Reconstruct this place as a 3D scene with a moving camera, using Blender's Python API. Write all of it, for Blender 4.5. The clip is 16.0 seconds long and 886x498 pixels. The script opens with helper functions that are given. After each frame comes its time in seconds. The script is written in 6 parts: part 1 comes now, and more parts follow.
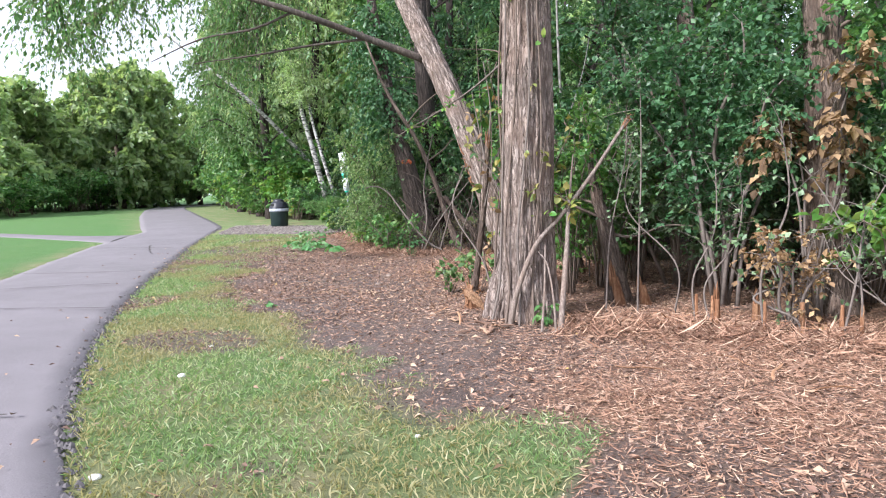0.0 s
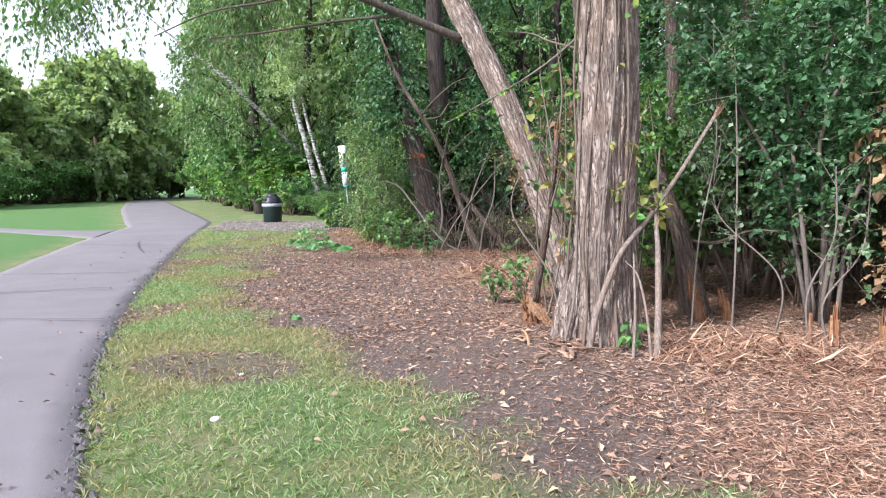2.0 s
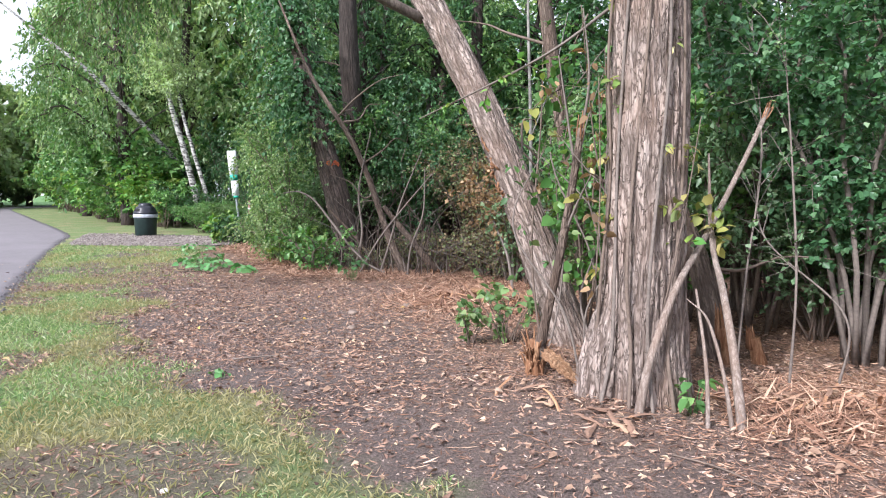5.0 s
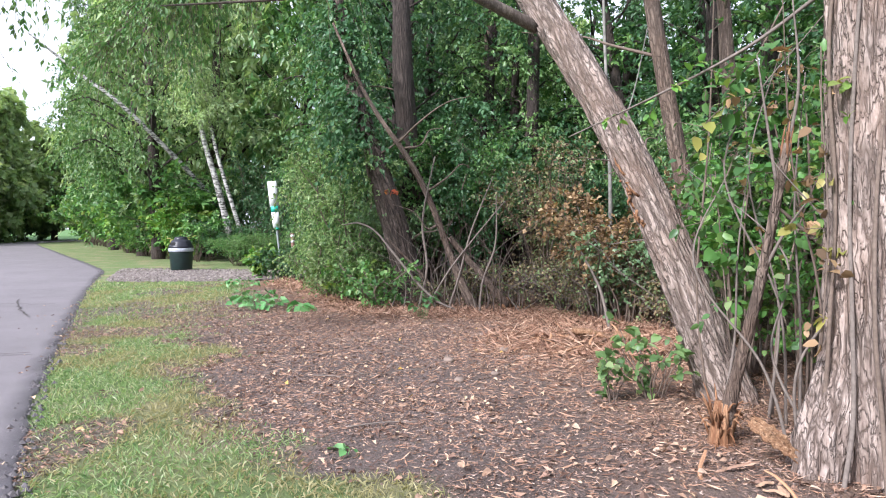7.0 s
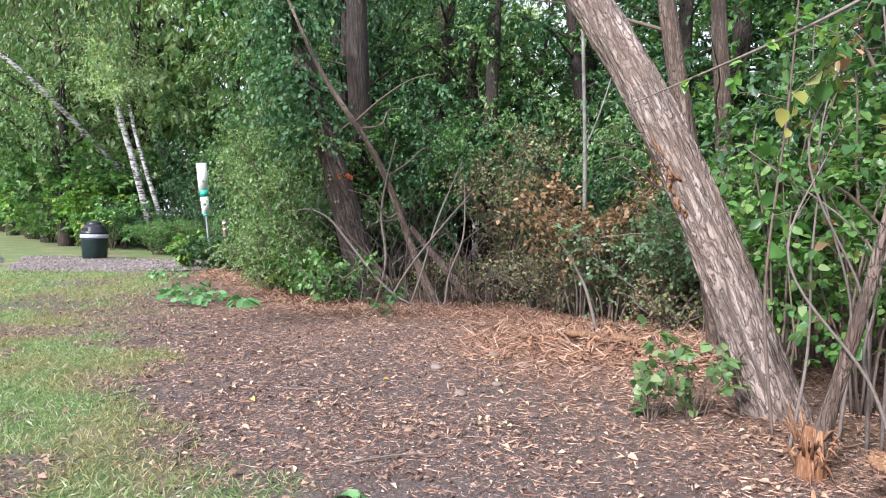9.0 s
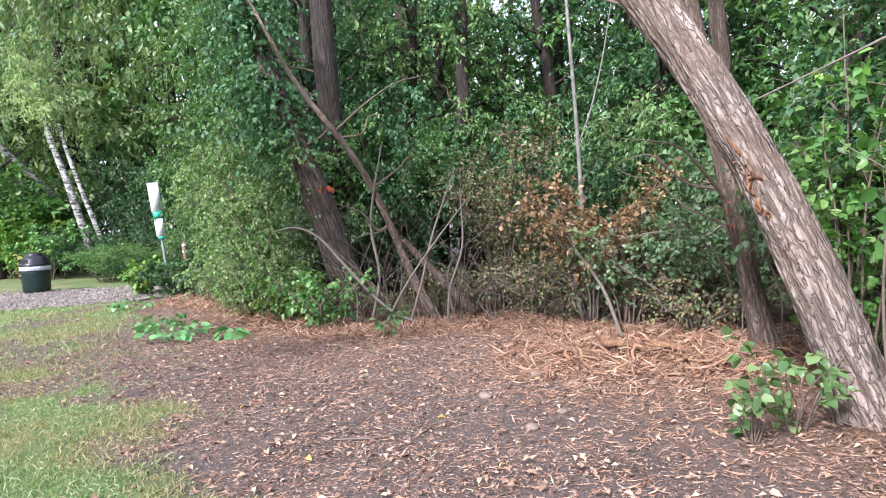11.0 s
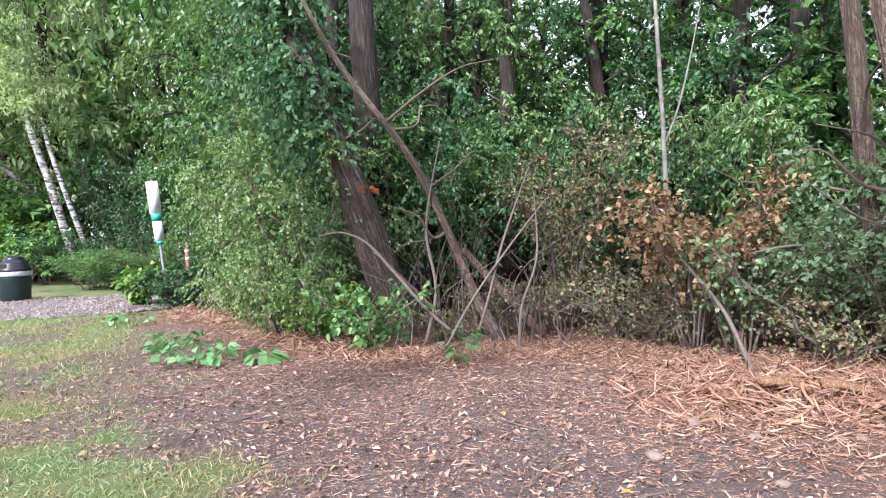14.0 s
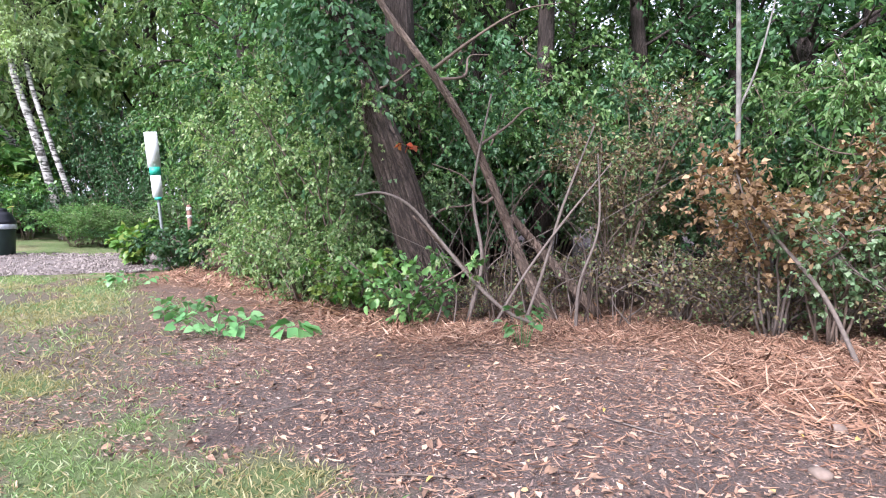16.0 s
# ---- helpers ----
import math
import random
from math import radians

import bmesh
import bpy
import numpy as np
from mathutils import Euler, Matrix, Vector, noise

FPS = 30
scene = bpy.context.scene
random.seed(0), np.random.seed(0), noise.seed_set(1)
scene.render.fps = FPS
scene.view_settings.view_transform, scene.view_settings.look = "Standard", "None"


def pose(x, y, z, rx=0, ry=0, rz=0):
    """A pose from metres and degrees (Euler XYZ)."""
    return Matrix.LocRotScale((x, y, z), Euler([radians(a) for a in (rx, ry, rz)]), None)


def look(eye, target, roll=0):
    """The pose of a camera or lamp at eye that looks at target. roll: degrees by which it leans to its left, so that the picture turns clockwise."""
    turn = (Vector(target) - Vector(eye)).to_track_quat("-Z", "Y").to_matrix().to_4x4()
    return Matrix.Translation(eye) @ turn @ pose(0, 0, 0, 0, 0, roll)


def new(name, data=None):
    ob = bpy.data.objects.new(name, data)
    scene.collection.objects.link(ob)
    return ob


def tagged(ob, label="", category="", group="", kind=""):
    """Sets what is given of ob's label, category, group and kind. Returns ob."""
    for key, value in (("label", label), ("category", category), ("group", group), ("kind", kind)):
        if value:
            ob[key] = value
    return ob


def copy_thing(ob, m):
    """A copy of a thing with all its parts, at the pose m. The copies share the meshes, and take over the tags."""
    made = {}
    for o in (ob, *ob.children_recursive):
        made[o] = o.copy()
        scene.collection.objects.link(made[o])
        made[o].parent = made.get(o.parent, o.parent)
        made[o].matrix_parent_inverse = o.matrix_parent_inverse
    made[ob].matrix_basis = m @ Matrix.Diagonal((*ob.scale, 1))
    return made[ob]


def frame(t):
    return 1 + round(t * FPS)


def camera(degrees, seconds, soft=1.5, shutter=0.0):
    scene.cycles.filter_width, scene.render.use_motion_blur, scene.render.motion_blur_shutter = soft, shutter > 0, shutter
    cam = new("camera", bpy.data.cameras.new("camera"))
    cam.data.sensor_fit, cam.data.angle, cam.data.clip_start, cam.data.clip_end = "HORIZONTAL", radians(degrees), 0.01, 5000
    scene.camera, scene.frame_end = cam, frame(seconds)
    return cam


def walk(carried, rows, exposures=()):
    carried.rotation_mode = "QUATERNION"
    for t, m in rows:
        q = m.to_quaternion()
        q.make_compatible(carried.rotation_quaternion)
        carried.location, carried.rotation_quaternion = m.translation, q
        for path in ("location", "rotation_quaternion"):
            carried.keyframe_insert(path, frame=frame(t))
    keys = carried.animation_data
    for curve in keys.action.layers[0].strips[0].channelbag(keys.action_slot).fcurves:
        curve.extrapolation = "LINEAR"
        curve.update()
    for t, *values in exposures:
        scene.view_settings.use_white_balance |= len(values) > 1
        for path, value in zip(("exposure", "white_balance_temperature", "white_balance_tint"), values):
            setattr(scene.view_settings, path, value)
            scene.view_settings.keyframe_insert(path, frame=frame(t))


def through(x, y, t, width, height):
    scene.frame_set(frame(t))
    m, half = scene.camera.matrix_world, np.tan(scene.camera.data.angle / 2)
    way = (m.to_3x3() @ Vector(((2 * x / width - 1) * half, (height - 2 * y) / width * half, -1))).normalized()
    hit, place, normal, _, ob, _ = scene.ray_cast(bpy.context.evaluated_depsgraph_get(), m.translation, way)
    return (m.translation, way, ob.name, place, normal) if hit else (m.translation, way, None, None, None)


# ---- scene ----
cam = camera(66.9, 16.0, soft=1.1)
PATH = [
    (0, (4.811, 2.925, 1.372), (3.927, 4.71, 1.193), -1.4),
    (0.5, (4.522, 3.063, 1.348), (3.622, 4.841, 1.169), 1.2),
    (1, (4.206, 3.152, 1.344), (3.333, 4.949, 1.262), -0.8),
    (1.5, (3.936, 3.345, 1.344), (3.092, 5.158, 1.29), -0.9),
    (2, (3.683, 3.537, 1.391), (2.85, 5.345, 1.199), -0.7),
    (2.5, (3.449, 3.722, 1.427), (2.713, 5.569, 1.217), -1.4),
    (3, (3.226, 3.904, 1.369), (2.567, 5.787, 1.229), -2.1),
    (3.2, (3.101, 3.996, 1.372), (2.433, 5.874, 1.213), -1.9),
    (5.3, (2.16, 4.854, 1.368), (1.682, 6.79, 1.219), 0.6),
    (5.5, (2.077, 4.948, 1.395), (1.574, 6.878, 1.255), 0.8),
    (6, (1.729, 5.009, 1.364), (1.247, 6.948, 1.278), 0.5),
    (6.5, (1.415, 5.092, 1.393), (0.923, 7.029, 1.314), -0.4),
    (7, (1.135, 5.334, 1.414), (0.6, 7.26, 1.343), -0.5),
    (7.5, (0.85, 5.477, 1.4), (0.334, 7.408, 1.331), -2.0),
    (8, (0.557, 5.626, 1.395), (0.217, 7.596, 1.339), -3.1),
    (8.5, (0.426, 5.911, 1.346), (0.097, 7.882, 1.27), 0.3),
    (10.8, (-0.512, 6.475, 1.489), (-0.691, 8.464, 1.373), -1.9),
    (11, (-0.608, 6.544, 1.509), (-0.738, 8.538, 1.413), -3.0),
    (11.5, (-0.807, 6.792, 1.483), (-0.746, 8.788, 1.38), -3.2),
    (12, (-0.981, 7.055, 1.502), (-0.983, 9.052, 1.409), -2.1),
    (12.5, (-1.175, 7.233, 1.499), (-1.131, 9.232, 1.448), -2.7),
    (13, (-1.41, 7.427, 1.495), (-1.224, 9.418, 1.469), -3.1),
    (13.5, (-1.666, 7.612, 1.498), (-1.579, 9.61, 1.449), -1.4),
    (14, (-1.851, 7.838, 1.493), (-1.908, 9.836, 1.427), -1.9),
    (14.5, (-2.101, 8.002, 1.485), (-2.126, 9.999, 1.375), -1.8),
    (15, (-2.262, 8.262, 1.441), (-2.157, 10.252, 1.266), -0.4),
    (15.5, (-2.412, 8.534, 1.455), (-2.36, 10.527, 1.288), 1.0),
    (16, (-2.621, 8.693, 1.42), (-2.627, 10.687, 1.265), 0.3),
]
EXPOSURES = [(0, 0.9, 5960, 14), (5, 0.9, 5960, 15), (8.5, 0.9, 5960, 16), (11, 1.06, 5900, 17), (16, 1.14, 5880, 22)]
walk(cam, [(t, look(eye, target, roll)) for t, eye, target, roll in PATH], EXPOSURES)

# ---- world, sun, exposure ----
world = bpy.data.worlds.new("overcast_sky")
scene.world = world
world.use_nodes = True
wn, wl = world.node_tree.nodes, world.node_tree.links
sky = wn.new("ShaderNodeTexSky")
sky.sky_type, sky.sun_disc = "NISHITA", False
sky.sun_elevation, sky.sun_rotation = radians(38), radians(209)
sky.air_density, sky.dust_density = 1.0, 3.0
veil = wn.new("ShaderNodeMix")
veil.data_type = "RGBA"
veil.inputs["Factor"].default_value = 0.72
veil.inputs["B"].default_value = (9.4, 9.6, 10.3, 1)
wl.new(sky.outputs["Color"], veil.inputs["A"])
wl.new(veil.outputs["Result"], wn["Background"].inputs["Color"])
wn["Background"].inputs["Strength"].default_value = 0.1

sun = new("sun", bpy.data.lights.new("sun", "SUN"))
sun.data.energy, sun.data.angle, sun.data.color = 3.6, radians(9), (1.0, 0.97, 0.92)
sun.matrix_basis = look((-6.8, -12.3, 11), (0, 0, 0))

# ---- small maths ----
TAU = 2 * math.pi


def hashed(ix, iy, iz, seed):
    h = (ix.astype(np.int64) * 374761393 + iy.astype(np.int64) * 668265263 + iz.astype(np.int64) * 2147483647 + seed * 974634777) & 0xFFFFFFFF
    h = ((h ^ (h >> 13)) * 1274126177) & 0xFFFFFFFF
    h = ((h ^ (h >> 16)) * 2246822519) & 0xFFFFFFFF
    return ((h ^ (h >> 15)) & 0xFFFFFF) / float(0xFFFFFF)


def vnoise(x, y, z=0.0, seed=0):
    """Value noise, 0 to 1."""
    x, y, z = np.broadcast_arrays(np.asarray(x, float), np.asarray(y, float), np.asarray(z, float))
    ix, iy, iz = np.floor(x), np.floor(y), np.floor(z)
    fx, fy, fz = x - ix, y - iy, z - iz
    fx, fy, fz = (f * f * (3 - 2 * f) for f in (fx, fy, fz))
    out = 0.0
    for a in (0, 1):
        for b in (0, 1):
            for c in (0, 1):
                w = (fx if a else 1 - fx) * (fy if b else 1 - fy) * (fz if c else 1 - fz)
                out = out + w * hashed(ix + a, iy + b, iz + c, seed)
    return out


def fractal(x, y, z=0.0, seed=0, octaves=3):
    total, amount, scale = 0.0, 0.5, 1.0
    for n in range(octaves):
        total = total + amount * vnoise(np.asarray(x) * scale, np.asarray(y) * scale, np.asarray(z) * scale, seed + n)
        amount, scale = amount / 2, scale * 2.03
    return total / (1 - 0.5 ** octaves)


def unit(v):
    return v / np.maximum(np.linalg.norm(v, axis=-1, keepdims=True), 1e-9)


def curve_points(points, n):
    """n points on a smooth curve through the given ones."""
    p = np.asarray(points, float)
    p = np.vstack([2 * p[0] - p[1], p, 2 * p[-1] - p[-2]])
    u = np.linspace(0, len(p) - 3 - 1e-6, n)
    k, f = u.astype(int), (u % 1)[:, None]
    a, b, c, d = p[k], p[k + 1], p[k + 2], p[k + 3]
    return 0.5 * (2 * b + (c - a) * f + (2 * a - 5 * b + 4 * c - d) * f ** 2 + (3 * b - a - 3 * c + d) * f ** 3)


def line_distance(x, y, line):
    """Distance to a polyline, and whether a point lies to the left of its nearest piece."""
    best, side = np.full(np.shape(x), 1e9), np.zeros(np.shape(x), bool)
    line = np.asarray(line, float)
    for (ax, ay), (bx, by) in zip(line[:-1], line[1:]):
        dx, dy = bx - ax, by - ay
        t = np.clip(((x - ax) * dx + (y - ay) * dy) / (dx * dx + dy * dy), 0, 1)
        d = np.hypot(x - ax - t * dx, y - ay - t * dy)
        near = d < best
        best = np.where(near, d, best)
        side = np.where(near, dx * (y - ay) - dy * (x - ax) > 0, side)
    return best, side


class Geo:
    """Gathers faces and makes one mesh of them."""

    def __init__(self):
        self.verts, self.tris, self.quads, self.count = [], [], [], 0

    def add(self, verts, *faces):
        verts = np.asarray(verts, float).reshape(-1, 3)
        for f in faces:
            f = np.asarray(f, np.int64)
            if len(f):
                (self.tris if f.shape[1] == 3 else self.quads).append(f + self.count)
        self.verts.append(verts)
        self.count += len(verts)
        return self

    def mesh(self, name, material, smooth=True):
        me = bpy.data.meshes.new(name)
        v = np.concatenate(self.verts)
        t = np.concatenate(self.tris) if self.tris else np.zeros((0, 3), np.int64)
        q = np.concatenate(self.quads) if self.quads else np.zeros((0, 4), np.int64)
        me.vertices.add(len(v))
        me.vertices.foreach_set("co", v.astype(np.float32).ravel())
        loops = np.concatenate([t.ravel(), q.ravel()]).astype(np.int32)
        me.loops.add(len(loops))
        me.loops.foreach_set("vertex_index", loops)
        me.polygons.add(len(t) + len(q))
        starts = np.concatenate([np.arange(len(t)) * 3, len(t) * 3 + np.arange(len(q)) * 4]).astype(np.int32)
        me.polygons.foreach_set("loop_start", starts)
        me.polygons.foreach_set("use_smooth", np.full(len(starts), smooth))
        me.update(calc_edges=True)
        me.materials.append(material)
        return me


def part(name, geo, material, parent=None, label="", smooth=True):
    """Links a Geo or a bmesh as one mesh object, under a thing where one is given."""
    if isinstance(geo, Geo):
        me = geo.mesh(name, material, smooth)
    else:
        me = bpy.data.meshes.new(name)
        geo.to_mesh(me)
        geo.free()
        me.materials.append(material)
        me.polygons.foreach_set("use_smooth", np.full(len(me.polygons), smooth))
    ob = new(name, me)
    if parent is not None:
        ob.parent = parent
    return tagged(ob, label, kind="stuff" if name in ("branchwork", "foliage", "crown", "stalks", "tendrils") else "")


def thing(name, m, label, category, group="", kind=""):
    ob = new(name)
    ob.empty_display_size = 0.2
    ob.matrix_basis = m
    return tagged(ob, label, category, group, kind)


def tube(geo, points, radii, seg=8, rows=None, bark=0.0, lumps=0.0, seed=0, cap=True, fine=5.0, flare=0.0):
    """A tapered tube along a smooth curve, with ridged bark where bark (metres of relief) is given."""
    rows = rows or max(2, 3 * len(points))
    p = curve_points(points, rows) if len(points) > 2 else np.linspace(points[0], points[1], rows)
    r = np.interp(np.linspace(0, 1, rows), np.linspace(0, 1, len(radii)), radii)
    along = unit(np.gradient(p, axis=0))
    ref = np.where(np.abs(along[:, 2:3]) > 0.8, np.array([[1.0, 0, 0]]), np.array([[0, 0, 1.0]]))
    a = unit(np.cross(along, ref))
    for k in range(1, rows):
        v = a[k - 1] - along[k] * (a[k - 1] @ along[k])
        a[k] = v / max(np.linalg.norm(v), 1e-9)
    b = np.cross(along, a)
    th = np.arange(seg) / seg * TAU
    c, s = np.cos(th), np.sin(th)
    rr = np.repeat(r[:, None], seg, 1)
    length = np.concatenate([[0], np.cumsum(np.linalg.norm(np.diff(p, axis=0), axis=1))])[:, None]
    if lumps:
        rr = rr * (1 + lumps * (fractal(c * 1.2 + seed, s * 1.2, length * 0.9, seed) * 2 - 1))
    if flare:
        lobe = 0.3 + 1.4 * vnoise(c * 1.6 + 9, s * 1.6, 0, seed + 8)
        rr = rr * (1 + flare * lobe * np.exp(-np.maximum(length - 0.1, 0) / 0.28))
    if bark:
        warp = 0.5 * vnoise(c * 2, s * 2, length * 2.0, seed + 3)
        ridge = 1 - np.abs(2 * vnoise(c * fine + warp, s * fine + warp, length * 2.4, seed) - 1)
        plate = vnoise(c * fine * 2.2, s * fine * 2.2, length * 7, seed + 5)
        rr = rr + bark * (ridge ** 1.5 + 0.45 * plate - 0.7)
    v = p[:, None] + rr[..., None] * (a[:, None] * c[None, :, None] + b[:, None] * s[None, :, None])
    i = np.arange(rows - 1)[:, None] * seg
    j = np.arange(seg)
    jn = (j + 1) % seg
    quads = np.stack([i + j, i + jn, i + seg + jn, i + seg + j], -1).reshape(-1, 4)
    v = v.reshape(-1, 3)
    if cap:
        v = np.vstack([v, p[0], p[-1]])
        n = rows * seg
        tris = np.concatenate([np.stack([jn, j, np.full(seg, n)], -1), np.stack([n - seg + j, n - seg + jn, np.full(seg, n + 1)], -1)])
        geo.add(v, quads, tris)
    else:
        geo.add(v, quads)
    return p


def twigs(geo, lines, radius):
    """Thin three-sided tubes; lines: n x k x 3."""
    n, k, _ = lines.shape
    along = unit(np.gradient(lines, axis=1))
    a = unit(np.cross(along, np.array([0.31, 0.52, 0.79])))
    b = np.cross(along, a)
    r = (np.asarray(radius).reshape(-1, 1) * np.linspace(1, 0.35, k)[None])[..., None]
    ring = np.stack([lines + r * (a * math.cos(w) + b * math.sin(w)) for w in (0, TAU / 3, 2 * TAU / 3)], 2)
    base = (np.arange(n) * k * 3)[:, None, None] + (np.arange(k - 1) * 3)[None, :, None]
    j = np.arange(3)[None, None]
    jn = (j + 1) % 3
    quads = np.stack([base + j, base + jn, base + 3 + jn, base + 3 + j], -1).reshape(-1, 4)
    geo.add(ring.reshape(-1, 3), quads)


def leaves(geo, pos, axis, nrm, length, width, fold=0.3, curl=0.15, broad=False):
    """Folded leaves, each a small island."""
    axis = unit(axis)
    side = unit(np.cross(axis, nrm))
    up = np.cross(side, axis)
    L, W = np.asarray(length).reshape(-1, 1), np.asarray(width).reshape(-1, 1)
    n = len(pos)
    k = np.arange(n)[:, None]
    if broad:
        v = np.stack([pos, pos + axis * 0.22 * L + side * 0.8 * W + up * fold * W, pos + axis * 0.62 * L + side * 0.75 * W + up * fold * W * 0.8 - up * 0.3 * curl * L,
                      pos + axis * L - up * curl * L, pos + axis * 0.62 * L - side * 0.75 * W + up * fold * W * 0.8 - up * 0.3 * curl * L, pos + axis * 0.22 * L - side * 0.8 * W + up * fold * W,
                      pos + axis * 0.45 * L - up * 0.1 * curl * L], 1)
        t = np.array([[0, 1, 6], [1, 2, 6], [2, 3, 6], [3, 4, 6], [4, 5, 6], [5, 0, 6]])
        geo.add(v.reshape(-1, 3), (k[:, :, None] * 7 + t[None]).reshape(-1, 3))
    else:
        v = np.stack([pos, pos + axis * 0.45 * L + side * W + up * fold * W, pos + axis * L - up * curl * L, pos + axis * 0.45 * L - side * W + up * fold * W], 1)
        t = np.array([[0, 1, 2], [0, 2, 3]])
        geo.add(v.reshape(-1, 3), (k[:, :, None] * 4 + t[None]).reshape(-1, 3))


def ball(rng, n):
    return unit(rng.normal(size=(n, 3)))


def foliage(rng, wood, leaf, limbs, n_twig, twig_len, n_leaf, size, slim, droop=0.3, lift=0.25, low=0.2, broad=False, radius=0.004, bare_twigs=1.0):
    """Twigs that leave the limbs, and leaves along them. limbs: arrays of points."""
    weight = np.array([np.linalg.norm(np.diff(p, axis=0), axis=1).sum() for p in limbs])
    pick = rng.choice(len(limbs), n_twig, p=weight / weight.sum())
    u = low + (1 - low) * rng.random(n_twig) ** 0.8
    anchor = np.empty((n_twig, 3))
    away = np.empty((n_twig, 3))
    for k, p in enumerate(limbs):
        mine = pick == k
        f = u[mine] * (len(p) - 1)
        i = np.minimum(f.astype(int), len(p) - 2)
        anchor[mine] = p[i] + (p[i + 1] - p[i]) * (f - i)[:, None]
        away[mine] = unit(p[i + 1] - p[i])
    d = unit(ball(rng, n_twig) + 0.6 * away + np.array([0, 0, lift]))
    ln = twig_len * (0.4 + 0.9 * rng.random(n_twig))
    s = np.linspace(0, 1, 5)[None, :, None]
    wob = rng.normal(size=(n_twig, 1, 3)) * 0.12
    fall = np.array([0, 0, -1.0])
    lines = anchor[:, None] + ln[:, None, None] * (d[:, None] * s + wob * s * s + fall * droop * s ** 2)
    shown = max(1, int(n_twig * bare_twigs))
    twigs(wood, lines[:shown, ::2], radius * (0.6 + 0.8 * rng.random(shown)))
    own = np.repeat(np.arange(n_twig), n_leaf)
    t = 0.12 + 0.88 * rng.random(len(own))
    f = t * 4
    i = np.minimum(f.astype(int), 3)
    a, b = lines[own, i], lines[own, i + 1]
    pos = a + (b - a) * (f - i)[:, None]
    axis = unit(0.6 * unit(b - a) + 0.8 * ball(rng, len(own)) + fall * (droop * 0.7))
    nrm = unit(ball(rng, len(own)) * 0.8 + np.array([0, 0, 1.0]))
    L = size * (0.55 + 0.75 * rng.random(len(own)))
    leaves(leaf, pos, axis, nrm, L, L * slim * (0.8 + 0.4 * rng.random(len(own))), 0.25, 0.15, broad)


# ---- materials ----
def node_material(name):
    mat = bpy.data.materials.new(name)
    mat.use_nodes = True
    n, l = mat.node_tree.nodes, mat.node_tree.links
    return mat, n, l, n["Principled BSDF"]


def ramp(n, l, source, stops):
    r = n.new("ShaderNodeValToRGB")
    e = r.color_ramp.elements
    while len(e) < len(stops):
        e.new(0.5)
    for k, (at, colour) in enumerate(stops):
        e[k].position, e[k].color = at, (*colour, 1)
    l.new(source, r.inputs["Fac"])
    return r.outputs["Color"]


def texture(n, l, scale, detail=4.0, stretch=(1, 1, 1), rough=0.55, kind="noise"):
    co = n.new("ShaderNodeTexCoord")
    mp = n.new("ShaderNodeMapping")
    mp.inputs["Scale"].default_value = stretch
    l.new(co.outputs["Object"], mp.inputs["Vector"])
    if kind == "noise":
        tx = n.new("ShaderNodeTexNoise")
        tx.inputs["Detail"].default_value, tx.inputs["Roughness"].default_value = detail, rough
        out = tx.outputs["Fac"]
    else:
        tx = n.new("ShaderNodeTexVoronoi")
        out = tx.outputs["Distance"]
    tx.inputs["Scale"].default_value = scale
    l.new(mp.outputs["Vector"], tx.inputs["Vector"])
    return out


def mixed(n, l, fac, a, b, blend="MIX"):
    m = n.new("ShaderNodeMix")
    m.data_type, m.blend_type = "RGBA", blend
    for socket, v in ((m.inputs["Factor"], fac), (m.inputs["A"], a), (m.inputs["B"], b)):
        if isinstance(v, (int, float)):
            socket.default_value = v
        elif isinstance(v, tuple):
            socket.default_value = (*v, 1)
        else:
            l.new(v, socket)
    return m.outputs["Result"]


def bumped(n, l, bsdf, height, strength, distance):
    b = n.new("ShaderNodeBump")
    b.inputs["Strength"].default_value, b.inputs["Distance"].default_value = strength, distance
    l.new(height, b.inputs["Height"])
    l.new(b.outputs["Normal"], bsdf.inputs["Normal"])


def leaf_material(name, stops, through=0.36, gloss=0.4, tint=0.12):
    mat, n, l, bsdf = node_material(name)
    geo = n.new("ShaderNodeNewGeometry")
    col = ramp(n, l, geo.outputs["Random Per Island"], stops)
    info = n.new("ShaderNodeObjectInfo")
    hsv = n.new("ShaderNodeHueSaturation")
    m = n.new("ShaderNodeMapRange")
    m.inputs["To Min"].default_value, m.inputs["To Max"].default_value = 1 - 2 * tint, 1 + 2 * tint
    l.new(info.outputs["Random"], m.inputs["Value"])
    l.new(m.outputs["Result"], hsv.inputs["Value"])
    l.new(col, hsv.inputs["Color"])
    blotch = texture(n, l, 3.0, 2.0)
    col = mixed(n, l, blotch, hsv.outputs["Color"], mixed(n, l, 1.0, hsv.outputs["Color"], (0.82, 0.9, 0.7), "MULTIPLY"))
    l.new(col, bsdf.inputs["Base Color"])
    bsdf.inputs["Roughness"].default_value = gloss
    tr = n.new("ShaderNodeBsdfTranslucent")
    l.new(mixed(n, l, 1.0, col, (1.0, 1.0, 0.55), "MULTIPLY"), tr.inputs["Color"])
    mx = n.new("ShaderNodeMixShader")
    mx.inputs["Fac"].default_value = through
    l.new(bsdf.outputs["BSDF"], mx.inputs[1])
    l.new(tr.outputs["BSDF"], mx.inputs[2])
    l.new(mx.outputs["Shader"], n["Material Output"].inputs["Surface"])
    return mat


